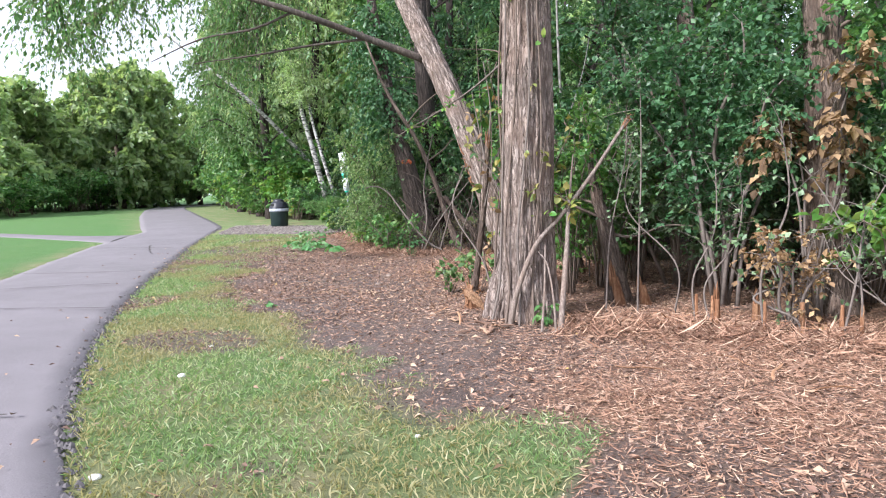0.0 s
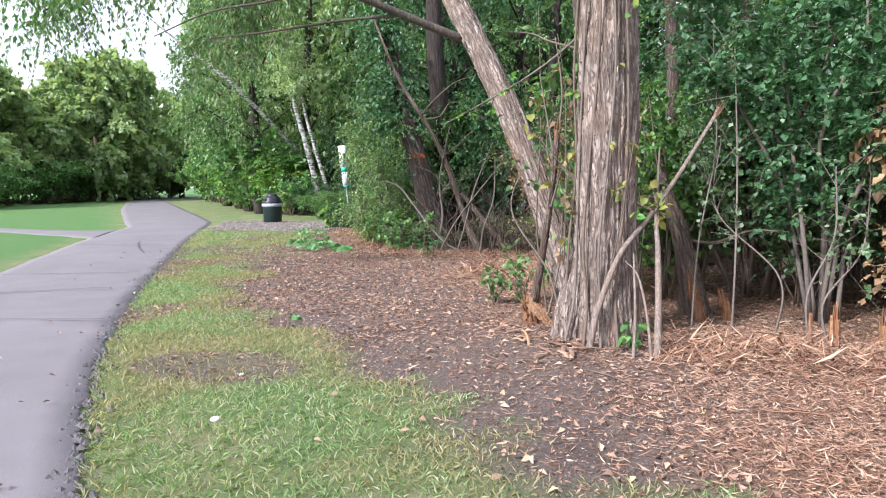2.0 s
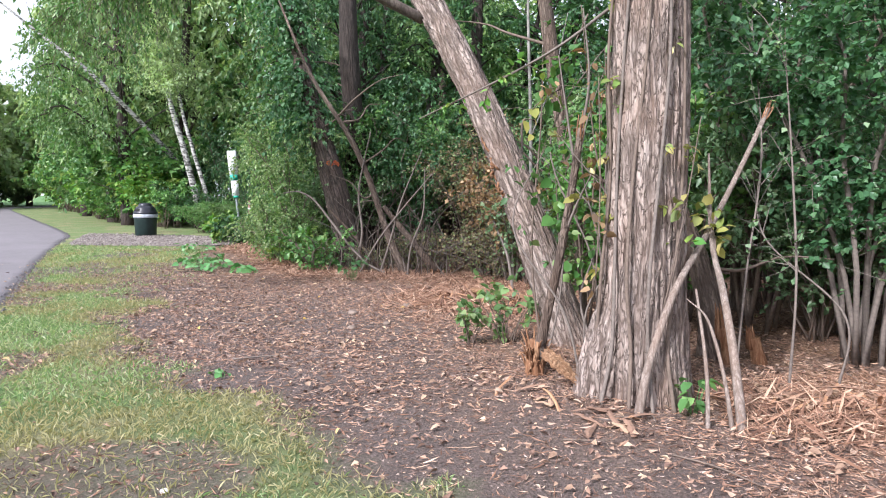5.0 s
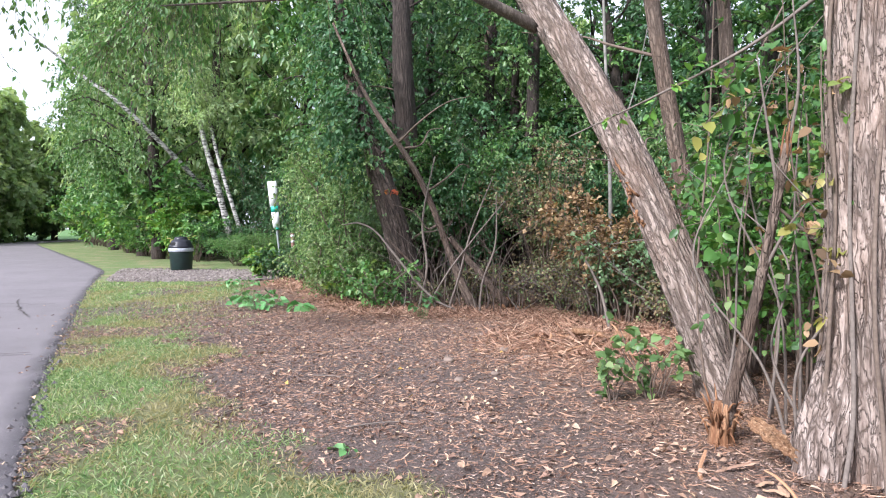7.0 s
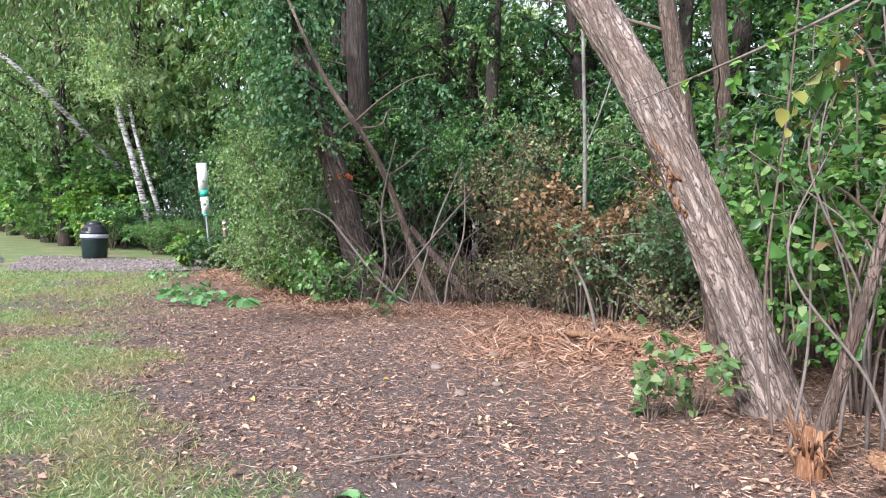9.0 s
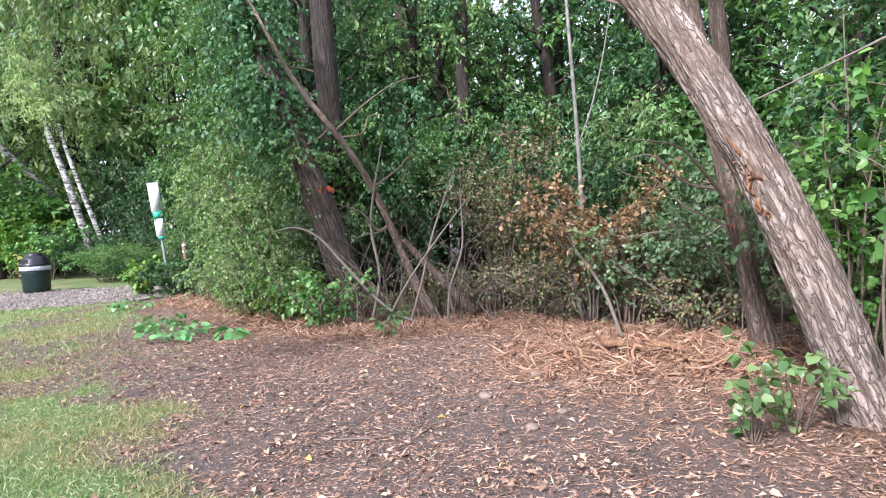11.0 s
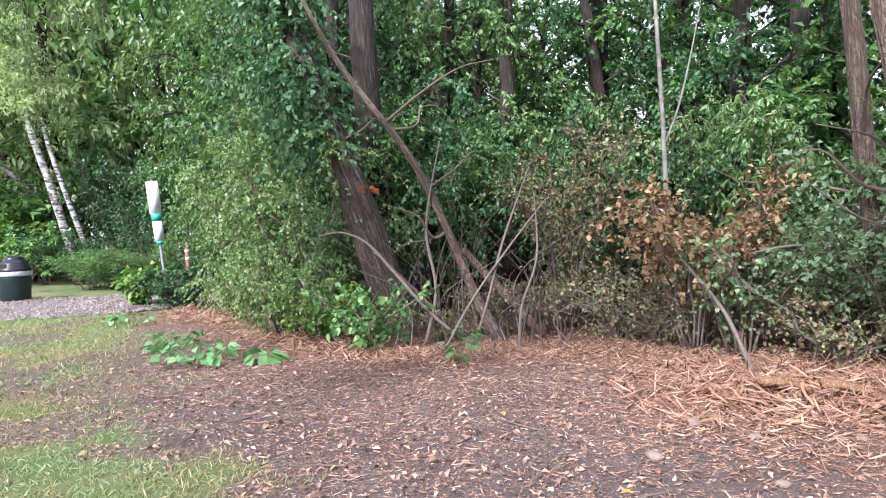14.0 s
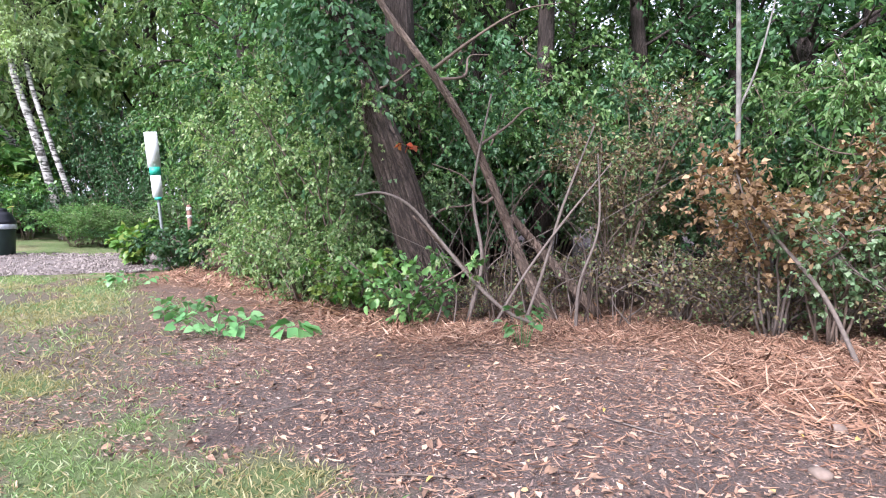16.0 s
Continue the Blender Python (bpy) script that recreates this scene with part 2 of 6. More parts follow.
def bark_material(name, dark, mid, light, scale=24.0, stretch=0.14, depth=0.03):
    """Interlocking plates between dark fissures, with streaks along the stem."""
    mat, n, l, bsdf = node_material(name)
    def furrows(size, tall):
        away = n.new("ShaderNodeMath")
        away.operation = "SUBTRACT"
        away.inputs[1].default_value = 0.5
        l.new(texture(n, l, size, 3.0, (1, 1, tall), 0.5), away.inputs[0])
        flat = n.new("ShaderNodeMath")
        flat.operation = "ABSOLUTE"
        l.new(away.outputs[0], flat.inputs[0])
        return flat.outputs[0]

    plates = ramp(n, l, furrows(scale * 0.62, stretch), [(0.0, (0.1, 0.1, 0.1)), (0.035, (0.5, 0.5, 0.5)), (0.11, (1, 1, 1))])
    small = ramp(n, l, furrows(scale * 1.5, stretch * 2), [(0.0, (0.35, 0.35, 0.35)), (0.05, (0.9, 0.9, 0.9)), (0.12, (1, 1, 1))])
    plates = mixed(n, l, 1.0, plates, small, "MULTIPLY")
    streak = texture(n, l, scale * 1.6, 5.0, (1, 1, stretch * 0.7), 0.65)
    fine = texture(n, l, scale * 6, 4.0, (1, 1, 0.3), 0.6)
    col = ramp(n, l, streak, [(0.34, dark), (0.46, mid), (0.62, light)])
    col = mixed(n, l, 0.4, col, ramp(n, l, fine, [(0.3, dark), (0.7, light)]))
    col = mixed(n, l, plates, dark, col)
    patch = texture(n, l, 1.7, 3.0)
    col = mixed(n, l, ramp(n, l, patch, [(0.45, (0, 0, 0)), (0.75, (0.35, 0.35, 0.35))]), col, (mid[0] * 0.92, mid[1] * 0.72, mid[2] * 0.58), "MIX")
    l.new(col, bsdf.inputs["Base Color"])
    bsdf.inputs["Roughness"].default_value = 0.9
    bumped(n, l, bsdf, mixed(n, l, 0.3, plates, mixed(n, l, 0.5, streak, fine)), 1.0, depth)
    return mat


def island_material(name, stops, rough=0.85):
    mat, n, l, bsdf = node_material(name)
    geo = n.new("ShaderNodeNewGeometry")
    col = ramp(n, l, geo.outputs["Random Per Island"], stops)
    grain = texture(n, l, 60, 3.0)
    l.new(mixed(n, l, 0.5, col, mixed(n, l, 1.0, col, ramp(n, l, grain, [(0.3, (0.55, 0.5, 0.45)), (0.7, (1.15, 1.1, 1.05))]), "MULTIPLY")), bsdf.inputs["Base Color"])
    bsdf.inputs["Roughness"].default_value = rough
    return mat


def plain_material(name, colour, rough=0.6, scale=20.0, vary=0.25, metal=0.0, bump=0.15):
    mat, n, l, bsdf = node_material(name)
    t = texture(n, l, scale, 5.0)
    lo = tuple(c * (1 - vary) for c in colour)
    hi = tuple(min(1, c * (1 + vary)) for c in colour)
    l.new(ramp(n, l, t, [(0.3, lo), (0.7, hi)]), bsdf.inputs["Base Color"])
    bsdf.inputs["Roughness"].default_value, bsdf.inputs["Metallic"].default_value = rough, metal
    bumped(n, l, bsdf, t, bump, 0.003)
    return mat


LEAF_GREEN = leaf_material("leaf_green", [(0.0, (0.076, 0.174, 0.064)), (0.5, (0.130, 0.278, 0.094)), (0.85, (0.215, 0.390, 0.142)), (1.0, (0.366, 0.452, 0.224))])
LEAF_DARK = leaf_material("leaf_dark_green", [(0.0, (0.046, 0.120, 0.057)), (0.6, (0.085, 0.198, 0.092)), (1.0, (0.169, 0.290, 0.160))])
LEAF_GREY = leaf_material("leaf_grey_green", [(0.0, (0.125, 0.225, 0.12)), (0.6, (0.215, 0.345, 0.19)), (1.0, (0.38, 0.48, 0.33))], 0.42)
LEAF_WILLOW = leaf_material("leaf_willow", [(0.0, (0.103, 0.206, 0.071)), (0.6, (0.180, 0.312, 0.120)), (1.0, (0.292, 0.393, 0.193))])
LEAF_BRIGHT = leaf_material("leaf_bright", [(0.0, (0.092, 0.249, 0.050)), (0.6, (0.185, 0.366, 0.074)), (1.0, (0.368, 0.441, 0.125))])
LEAF_BROWN = leaf_material("leaf_brown", [(0.0, (0.16, 0.095, 0.06)), (0.45, (0.33, 0.2, 0.12)), (0.8, (0.52, 0.33, 0.2)), (1.0, (0.68, 0.47, 0.31))], 0.28, 0.8)
LEAF_YELLOW = leaf_material("leaf_yellow", [(0.0, (0.21, 0.27, 0.08)), (0.6, (0.42, 0.38, 0.12)), (1.0, (0.55, 0.45, 0.2))])
LEAF_RED = leaf_material("leaf_red", [(0.0, (0.45, 0.16, 0.04)), (1.0, (0.5, 0.08, 0.04))])
LEAF_WEED = leaf_material("leaf_weed", [(0.0, (0.12, 0.30, 0.11)), (0.6, (0.18, 0.40, 0.16)), (1.0, (0.3, 0.5, 0.25))], 0.25)
LEAF_EDGE = leaf_material("leaf_yellow_green", [(0.0, (0.1, 0.195, 0.08)), (0.5, (0.22, 0.355, 0.15)), (0.85, (0.38, 0.5, 0.245)), (1.0, (0.56, 0.62, 0.4))], 0.44)
# Pale willow leaf, paled further to carry the distance haze in its colour.
LEAF_FAR = leaf_material("leaf_hazy_pale_willow", [(0.0, (0.36, 0.49, 0.28)), (0.6, (0.50, 0.63, 0.37)), (1.0, (0.66, 0.73, 0.48))], 0.5)
LEAF_BRUSH = leaf_material("leaf_dry_brush", [(0.0, (0.085, 0.058, 0.04)), (0.3, (0.19, 0.13, 0.085)), (0.62, (0.38, 0.29, 0.19)), (0.72, (0.16, 0.23, 0.1)), (1.0, (0.3, 0.38, 0.2))], 0.3, 0.7)
LEAF_VINE = leaf_material("leaf_vine", [(0.0, (0.075, 0.2, 0.055)), (0.6, (0.15, 0.32, 0.09)), (1.0, (0.28, 0.42, 0.14))], 0.4, 0.4)
BARK = bark_material("bark_grey_brown", (0.105, 0.075, 0.06), (0.34, 0.262, 0.22), (0.54, 0.45, 0.40), 17.0, 0.17)
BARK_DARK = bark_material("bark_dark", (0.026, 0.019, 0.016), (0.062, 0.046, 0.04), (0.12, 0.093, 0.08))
BARK_MID = bark_material("bark_brown", (0.069, 0.048, 0.037), (0.172, 0.121, 0.092), (0.299, 0.230, 0.184), 18.0)
BARK_STICK = bark_material("bark_stick", (0.14, 0.105, 0.085), (0.27, 0.22, 0.185), (0.4, 0.34, 0.3), 40.0, 0.15, 0.004)
TWIG = plain_material("twig_bark", (0.16, 0.12, 0.095), 0.9, 40)
TWIG_GREY = plain_material("grey_twig_bark", (0.175, 0.145, 0.125), 0.9, 40)
TWIG_DARK = plain_material("dark_twig_bark", (0.085, 0.062, 0.05), 0.9, 40)
SPLINTER = bark_material("fresh_splintered_wood", (0.15, 0.065, 0.03), (0.32, 0.155, 0.075), (0.5, 0.3, 0.17), 25.0, 0.1, 0.006)

# ---- plan ----
PATH_RIGHT = [(9.5, -0.9), (6.2, 1.65), (4.0, 3.3), (1.78, 4.88), (0.65, 5.68), (-0.75, 6.86), (-2.5, 8.56), (-4.7, 10.92), (-6.8, 13.3), (-9.6, 16.5), (-12.95, 20.45), (-15.6, 23.6), (-20.5, 28.0), (-33, 38.8), (-52, 55.5), (-58, 64), (-58, 74)]
PATH_LEFT = [(7.6, -3.2), (4.6, -0.9), (2.2, 0.9), (0.2, 2.55), (-0.7, 3.25), (-2.7, 4.95), (-4.6, 6.85), (-6.8, 9.6), (-9.3, 12.2), (-13.2, 16.5), (-16.3, 20.3), (-18.6, 22.2), (-23.5, 26.2), (-36.5, 37), (-55, 53.5), (-61.5, 63), (-61.5, 74)]
BARE_EDGE = [(9, 1.9), (6.4, 3.0), (5.0, 4.5), (4.25, 5.5), (4.3, 6.25), (3.2, 6.45), (2.4, 6.75), (1.9, 7.15), (1.15, 7.85), (0.2, 8.6), (-0.8, 8.75), (-2.0, 9.73), (-3.1, 10.8), (-3.4, 12.0), (-4.4, 13.2), (-5.1, 14.9), (-6.0, 16.5), (-7.0, 18.6), (-8.3, 20.3), (-9.5, 23.5)]
WOOD_EDGE = [(14, 8.0), (9, 9.2), (5.5, 9.6), (4.5, 9.5), (3.4, 10.3), (2.6, 12.2), (1.9, 13.7), (1.0, 15.0), (-0.6, 16.6), (-1.9, 15.7), (-3.2, 16.5), (-4.0, 17.5), (-5.2, 19.3), (-7.0, 20.6), (-8.3, 21.6), (-8.8, 25.0)]


def relief(x, y):
    """Height of the ground."""
    z = 0.05 * (fractal(x * 0.35, y * 0.35, 0, 5, 2) - 0.5) + 0.02 * (fractal(x * 2.3, y * 2.3, 0, 9, 3) - 0.5)
    dr, right = line_distance(x, y, PATH_RIGHT)
    dl, left = line_distance(x, y, PATH_LEFT)
    inside = right & ~left
    return np.where(inside, -0.03, z * np.clip(np.minimum(dr, dl) / 0.5, 0.25, 1))


def zones(x, y):
    """How bare (0 lawn, 1 mulch) and how freshly shredded (0 to 1) the ground is."""
    d, left = line_distance(x, y, BARE_EDGE)
    signed = np.where(left, -d, d)
    wob = 0.55 * (fractal(x * 1.1, y * 1.1, 0, 21, 3) - 0.5) + 0.35 * (fractal(x * 4, y * 4, 0, 23, 2) - 0.5)
    signed = np.where((x > 4.0) & (y > 4.9), np.maximum(d, 0.6), signed)
    bare = np.clip((signed + (1.5 + 1.6 * np.clip((y - 9) / 4, 0, 1)) * wob) / 0.5 + 0.5, 0, 1)
    worn = np.clip((fractal(x * 0.8 + 3, y * 0.8, 0, 27, 3) - 0.55 + 0.05 * np.clip((y - 8) / 6, 0, 1)) / 0.07, 0, 1)
    _, onlawn = line_distance(x, y, PATH_LEFT)
    bare = np.maximum(bare, 0.75 * worn * ~onlawn * (x > -12) * (y < 20))
    w, _ = line_distance(x, y, WOOD_EDGE)
    fresh = np.exp(-(w / 1.9) ** 2) * np.clip(0.5 + 1.2 * fractal(x * 0.7, y * 0.7, 0, 31, 2) - 0.2, 0, 1)
    fresh = np.maximum(fresh, np.clip((x - 2.9) / 1.2, 0, 1) * np.clip((y - 5.6) / 1.6, 0, 1) * 0.95 * (w < 4.5))
    fresh = fresh * (0.45 + 0.8 * vnoise(x * 2.2, y * 2.2, 0, 35))
    return bare, np.clip(fresh, 0, 1)


def axis_steps(lo, hi, step, far):
    mid = np.arange(lo, hi, step)
    grow = step * np.cumprod(np.full(60, 1.16))
    out = np.cumsum(grow)
    out = out[out < far]
    return np.concatenate([lo - out[::-1], mid, hi + out])


# ---- ground ----
def ground_material():
    mat, n, l, bsdf = node_material("park_ground")
    at = n.new("ShaderNodeAttribute")
    at.attribute_name = "bare"
    fr = n.new("ShaderNodeAttribute")
    fr.attribute_name = "fresh"
    big, mid, fine = texture(n, l, 0.9, 4), texture(n, l, 7, 5), texture(n, l, 60, 8, (1, 1, 1), 0.72)
    streak = texture(n, l, 45, 4, (1, 0.25, 1))
    lawn = ramp(n, l, mid, [(0.3, (0.12, 0.18, 0.06)), (0.55, (0.20, 0.26, 0.10)), (0.75, (0.35, 0.34, 0.19))])
    lawn = mixed(n, l, 0.45, lawn, ramp(n, l, fine, [(0.3, (0.05, 0.10, 0.02)), (0.7, (0.17, 0.25, 0.07))]))
    lawn = mixed(n, l, ramp(n, l, big, [(0.47, (0, 0, 0)), (0.66, (0.8, 0.8, 0.8))]), lawn, (0.30, 0.25, 0.14))
    lu = n.new("ShaderNodeAttribute")
    lu.attribute_name = "lush"
    lawn = mixed(n, l, lu.outputs["Fac"], lawn, ramp(n, l, fine, [(0.3, (0.05, 0.14, 0.03)), (0.7, (0.095, 0.235, 0.05))]))
    soil = ramp(n, l, fine, [(0.34, (0.036, 0.027, 0.025)), (0.48, (0.125, 0.094, 0.086)), (0.58, (0.22, 0.165, 0.148)), (0.7, (0.42, 0.32, 0.28))])
    soil = mixed(n, l, 0.28, soil, ramp(n, l, mid, [(0.3, (0.08, 0.062, 0.058)), (0.7, (0.2, 0.155, 0.14))]))
    soil = mixed(n, l, ramp(n, l, big, [(0.5, (0, 0, 0)), (0.62, (0.55, 0.55, 0.55))]), soil, ramp(n, l, fine, [(0.35, (0.03, 0.021, 0.019)), (0.65, (0.13, 0.093, 0.083))]))
    shred = ramp(n, l, streak, [(0.3, (0.10, 0.05, 0.03)), (0.5, (0.27, 0.15, 0.09)), (0.72, (0.46, 0.29, 0.18))])
    soil = mixed(n, l, fr.outputs["Fac"], soil, shred)
    edge = n.new("ShaderNodeMath")
    edge.operation = "MULTIPLY_ADD"
    edge.inputs[1].default_value, edge.inputs[2].default_value = 0.7, -0.35
    l.new(fine, edge.inputs[0])
    add = n.new("ShaderNodeMath")
    add.use_clamp = True
    l.new(at.outputs["Fac"], add.inputs[0])
    l.new(edge.outputs[0], add.inputs[1])
    l.new(mixed(n, l, add.outputs[0], lawn, soil), bsdf.inputs["Base Color"])
    bsdf.inputs["Roughness"].default_value = 0.95
    bumped(n, l, bsdf, mixed(n, l, 0.3, fine, streak), 1.0, 0.045)
    return mat


GROUND = ground_material()
xs, ys = axis_steps(-14, 9, 0.13, 900), axis_steps(1.5, 24, 0.13, 900)
gx, gy = np.meshgrid(xs, ys)
gz = relief(gx, gy)
nx, ny = len(xs), len(ys)
i = (np.arange(ny - 1)[:, None] * nx + np.arange(nx - 1)[None]).reshape(-1)
g = Geo().add(np.stack([gx, gy, gz], -1), np.stack([i, i + 1, i + nx + 1, i + nx], -1))
ground = tagged(part("ground", g, GROUND), "park ground of worn lawn, bare soil and shredded bark mulch", "ground", kind="structure")
dl_v, left_v = line_distance(gx.ravel(), gy.ravel(), PATH_LEFT)
lush_v = np.clip(np.where(left_v, dl_v, 0) / 0.8, 0, 0.85)
bare_v, fresh_v = zones(gx.ravel(), gy.ravel())
for key, values in (("bare", bare_v), ("fresh", fresh_v), ("lush", lush_v)):
    a = ground.data.attributes.new(key, "FLOAT", "POINT")
    a.data.foreach_set("value", values.astype(np.float32))


# ---- paths ----
def asphalt_material(name, base, stain):
    mat, n, l, bsdf = node_material(name)
    fine, mid, big = texture(n, l, 160, 3), texture(n, l, 2.2, 5), texture(n, l, 0.5, 3)
    col = ramp(n, l, fine, [(0.3, tuple(c * 0.6 for c in base)), (0.7, tuple(c * 1.45 for c in base))])
    col = mixed(n, l, 0.4, col, ramp(n, l, mid, [(0.35, stain), (0.65, base)]))
    col = mixed(n, l, ramp(n, l, big, [(0.4, (0, 0, 0)), (0.7, (0.4, 0.4, 0.4))]), col, tuple(c * 1.3 for c in base))
    l.new(col, bsdf.inputs["Base Color"])
    bsdf.inputs["Roughness"].default_value = 0.88
    bumped(n, l, bsdf, fine, 0.6, 0.004)
    return mat


ASPHALT = asphalt_material("worn_asphalt", (0.185, 0.166, 0.175), (0.135, 0.12, 0.125))
GRAVEL = asphalt_material("gravel_dust", (0.2, 0.17, 0.158), (0.13, 0.105, 0.095))
CRACK = plain_material("crack_dirt", (0.07, 0.06, 0.055), 1.0, 60)


def ribbon(right, left, rows, cols, top, ragged, seed):
    a, b = curve_points(right, rows), curve_points(left, rows)
    s = np.linspace(0, 1, cols)
    p = a[:, None] * (1 - s[None, :, None]) + b[:, None] * s[None, :, None]
    across = unit(b - a)
    wob = ragged * (fractal(a[:, 0] * 3, a[:, 1] * 3, 0, seed, 3) - 0.5) * 2
    wob2 = ragged * (fractal(b[:, 0] * 3, b[:, 1] * 3, 0, seed + 7, 3) - 0.5) * 2
    p = p + across[:, None] * (wob[:, None, None] * (1 - s)[None, :, None] + wob2[:, None, None] * s[None, :, None])
    z = top + 0.012 * (fractal(p[..., 0] * 0.8, p[..., 1] * 0.8, 0, seed + 2, 2) - 0.5) * 2 + 0.02 * np.sin(s * math.pi)[None]
    v = np.concatenate([p, z[..., None]], -1)
    lip0, lip1 = v[:, :1].copy(), v[:, -1:].copy()
    lip0[..., :2] -= across[:, None] * 0.035
    lip1[..., :2] += across[:, None] * 0.035
    lip0[..., 2], lip1[..., 2] = -0.06, -0.06
    v = np.concatenate([lip0, v, lip1], 1)
    c = cols + 2
    k = (np.arange(rows - 1)[:, None] * c + np.arange(c - 1)[None]).reshape(-1)
    return Geo().add(v, np.stack([k, k + c, k + c + 1, k + 1], -1))


path = tagged(part("path", ribbon(PATH_RIGHT, PATH_LEFT, 900, 14, 0.012, 0.07, 41), ASPHALT), "worn grey asphalt footpath with cracks and a crumbling edge", "path", kind="structure")
side = ribbon([(-13.0, 16.35), (-16, 17.0), (-20, 17.6), (-30, 18.4), (-60, 18.0)], [(-15.4, 19.2), (-17, 18.6), (-20.5, 18.9), (-30, 19.7), (-60, 19.4)], 160, 8, 0.008, 0.03, 45)
tagged(part("side_path", side, ASPHALT), "narrow grey asphalt side path crossing the lawn", "path", kind="structure")
spur = ribbon([(-12.3, 20.1), (-10.9, 20.2), (-9.2, 20.7), (-8.2, 21.2), (-7.6, 22.5)], [(-15.2, 24.0), (-13.4, 24.3), (-11.3, 24.2), (-9.8, 24.4), (-8.6, 25.2)], 90, 16, 0.016, 0.35, 49)
tagged(part("gravel_spur", spur, GRAVEL), "short grey gravel spur leading from the path to the bin", "gravel path", kind="structure")

cr = np.random.default_rng(8)
for ends in (((-2.3, 8.35), (-4.95, 6.95)), ((-5.2, 11.3), (-7.6, 10.2)), ((-4.2, 9.9), (-5.6, 8.6)), ((0.6, 5.4), (-1.2, 3.9)), ((-8.9, 15.2), (-11.2, 14.6)), ((-8.0, 13.7), (-10.4, 15.6))):
    a, b = np.array(ends[0]), np.array(ends[1])
    s = np.linspace(0.02, 0.98, 26)[:, None]
    p = a + (b - a) * s + np.cumsum(cr.normal(size=(26, 2)) * 0.018, 0)
    w = 0.006 + 0.009 * cr.random((26, 1))
    nn = unit(np.array([[-(b - a)[1], (b - a)[0]]]))
    z = np.full((26, 1), 0.046)
    v = np.stack([np.hstack([p - nn * w, z]), np.hstack([p, z + 0.002]), np.hstack([p + nn * w, z])], 1)
    k = np.arange(25)[:, None] * 3
    k = np.concatenate([k, k + 1])[:, 0]
    crack = part("path_crack", Geo().add(v, np.stack([k, k + 1, k + 4, k + 3], -1)), CRACK, path, "dark dirt-filled crack")


# ---- trees of the clump ----
BARK_WOOD = bark_material("bark_deep_brown", (0.03, 0.022, 0.018), (0.10, 0.072, 0.058), (0.2, 0.15, 0.125), 20.0)

def near_tree(name, points, radii, seed, material, label, bark=0.02, seg=110, rows=260, fine=6.0, boughs=4, flare=0.42):
    t = thing(name, pose(0, 0, 0), label, "tree")
    g = Geo()
    tube(g, points, radii, seg, rows, bark, 0.12, seed, fine=fine, flare=flare)
    axis = Vector(points[min(4, len(points) - 1)]) - Vector(points[0])
    turn = Vector((0, 0, 1)).rotation_difference(axis).to_matrix()
    g.verts = [(v - np.array(points[0])) @ np.array(turn) for v in g.verts]
    part("trunk", g, material, t).matrix_basis = Matrix.Translation(points[0]) @ turn.to_4x4()
    rng = np.random.default_rng(seed + 500)
    spine = curve_points(points, 60)
    for k in range(boughs):
        p = spine[int(rng.uniform(14, 44))]
        a = rng.uniform(0, TAU)
        d = np.array([math.cos(a), math.sin(a), rng.uniform(0.1, 0.9)])
        ln = rng.uniform(0.6, 1.6)
        g = Geo()
        tube(g, [p, p + d * ln * 0.4 + rng.normal(size=3) * 0.06, p + d * ln * 0.75 + rng.normal(size=3) * 0.1, p + d * ln + rng.normal(size=3) * 0.12], [0.022, 0.016, 0.01, 0.004], 6, 14)
        part("limb", g, TWIG, t, "bare side branch")
    return t


main_tree = near_tree("tree", [(2.53, 9.58, -0.1), (2.52, 9.59, 0.35), (2.5, 9.62, 1.2), (2.48, 9.68, 2.6), (2.45, 9.74, 4.2), (2.4, 9.9, 7.0), (2.3, 10.1, 9.5)],
                      [0.30, 0.285, 0.262, 0.252, 0.24, 0.2, 0.13], 3, BARK, "large upright tree with deeply furrowed grey-brown bark", 0.032, 170, 330, 12.0, 0, 0.08)
lean_tree = near_tree("tree", [(1.93, 11.12, -0.1), (1.78, 11.12, 0.35), (1.51, 11.15, 1.1), (1.15, 11.26, 1.95), (0.71, 11.42, 2.8), (0.13, 11.7, 3.75), (-0.75, 12.2, 5.2), (-1.5, 12.8, 7.0)],
                      [0.19, 0.175, 0.16, 0.15, 0.143, 0.135, 0.11, 0.065], 7, BARK, "leaning tree with shaggy grey-brown bark and exposed wood patches", 0.026, 110, 300, 10.0, 1, 0.15)
g = Geo()
tube(g, [(2.16, 9.53, -0.12), (2.21, 9.54, 0.15), (2.3, 9.56, 0.5), (2.41, 9.6, 0.95), (2.47, 9.64, 1.35)], [0.17, 0.165, 0.15, 0.125, 0.08], 90, 120, 0.03, 0.2, 37, fine=9.0)
part("root_flare", g, BARK, main_tree, "swollen buttress root")
right_tree = near_tree("tree", [(5.32, 10.75, -0.1), (5.3, 10.75, 0.6), (5.26, 10.77, 1.8), (5.2, 10.8, 3.5), (5.1, 10.9, 6.0), (5.05, 10.9, 9.0)],
                       [0.22, 0.19, 0.175, 0.165, 0.14, 0.08], 13, BARK_MID, "upright tree with ridged reddish brown bark among shrubs", 0.026, 90, 240)
low_tree = near_tree("tree", [(3.2, 10.85, -0.1), (3.12, 10.9, 0.4), (2.98, 11.0, 0.95), (2.85, 11.1, 1.3), (2.75, 11.25, 1.7)],
                     [0.12, 0.1, 0.08, 0.055, 0.025], 17, BARK_MID, "stout leaning stem with splintered orange bark at its base", 0.018, 50, 120)
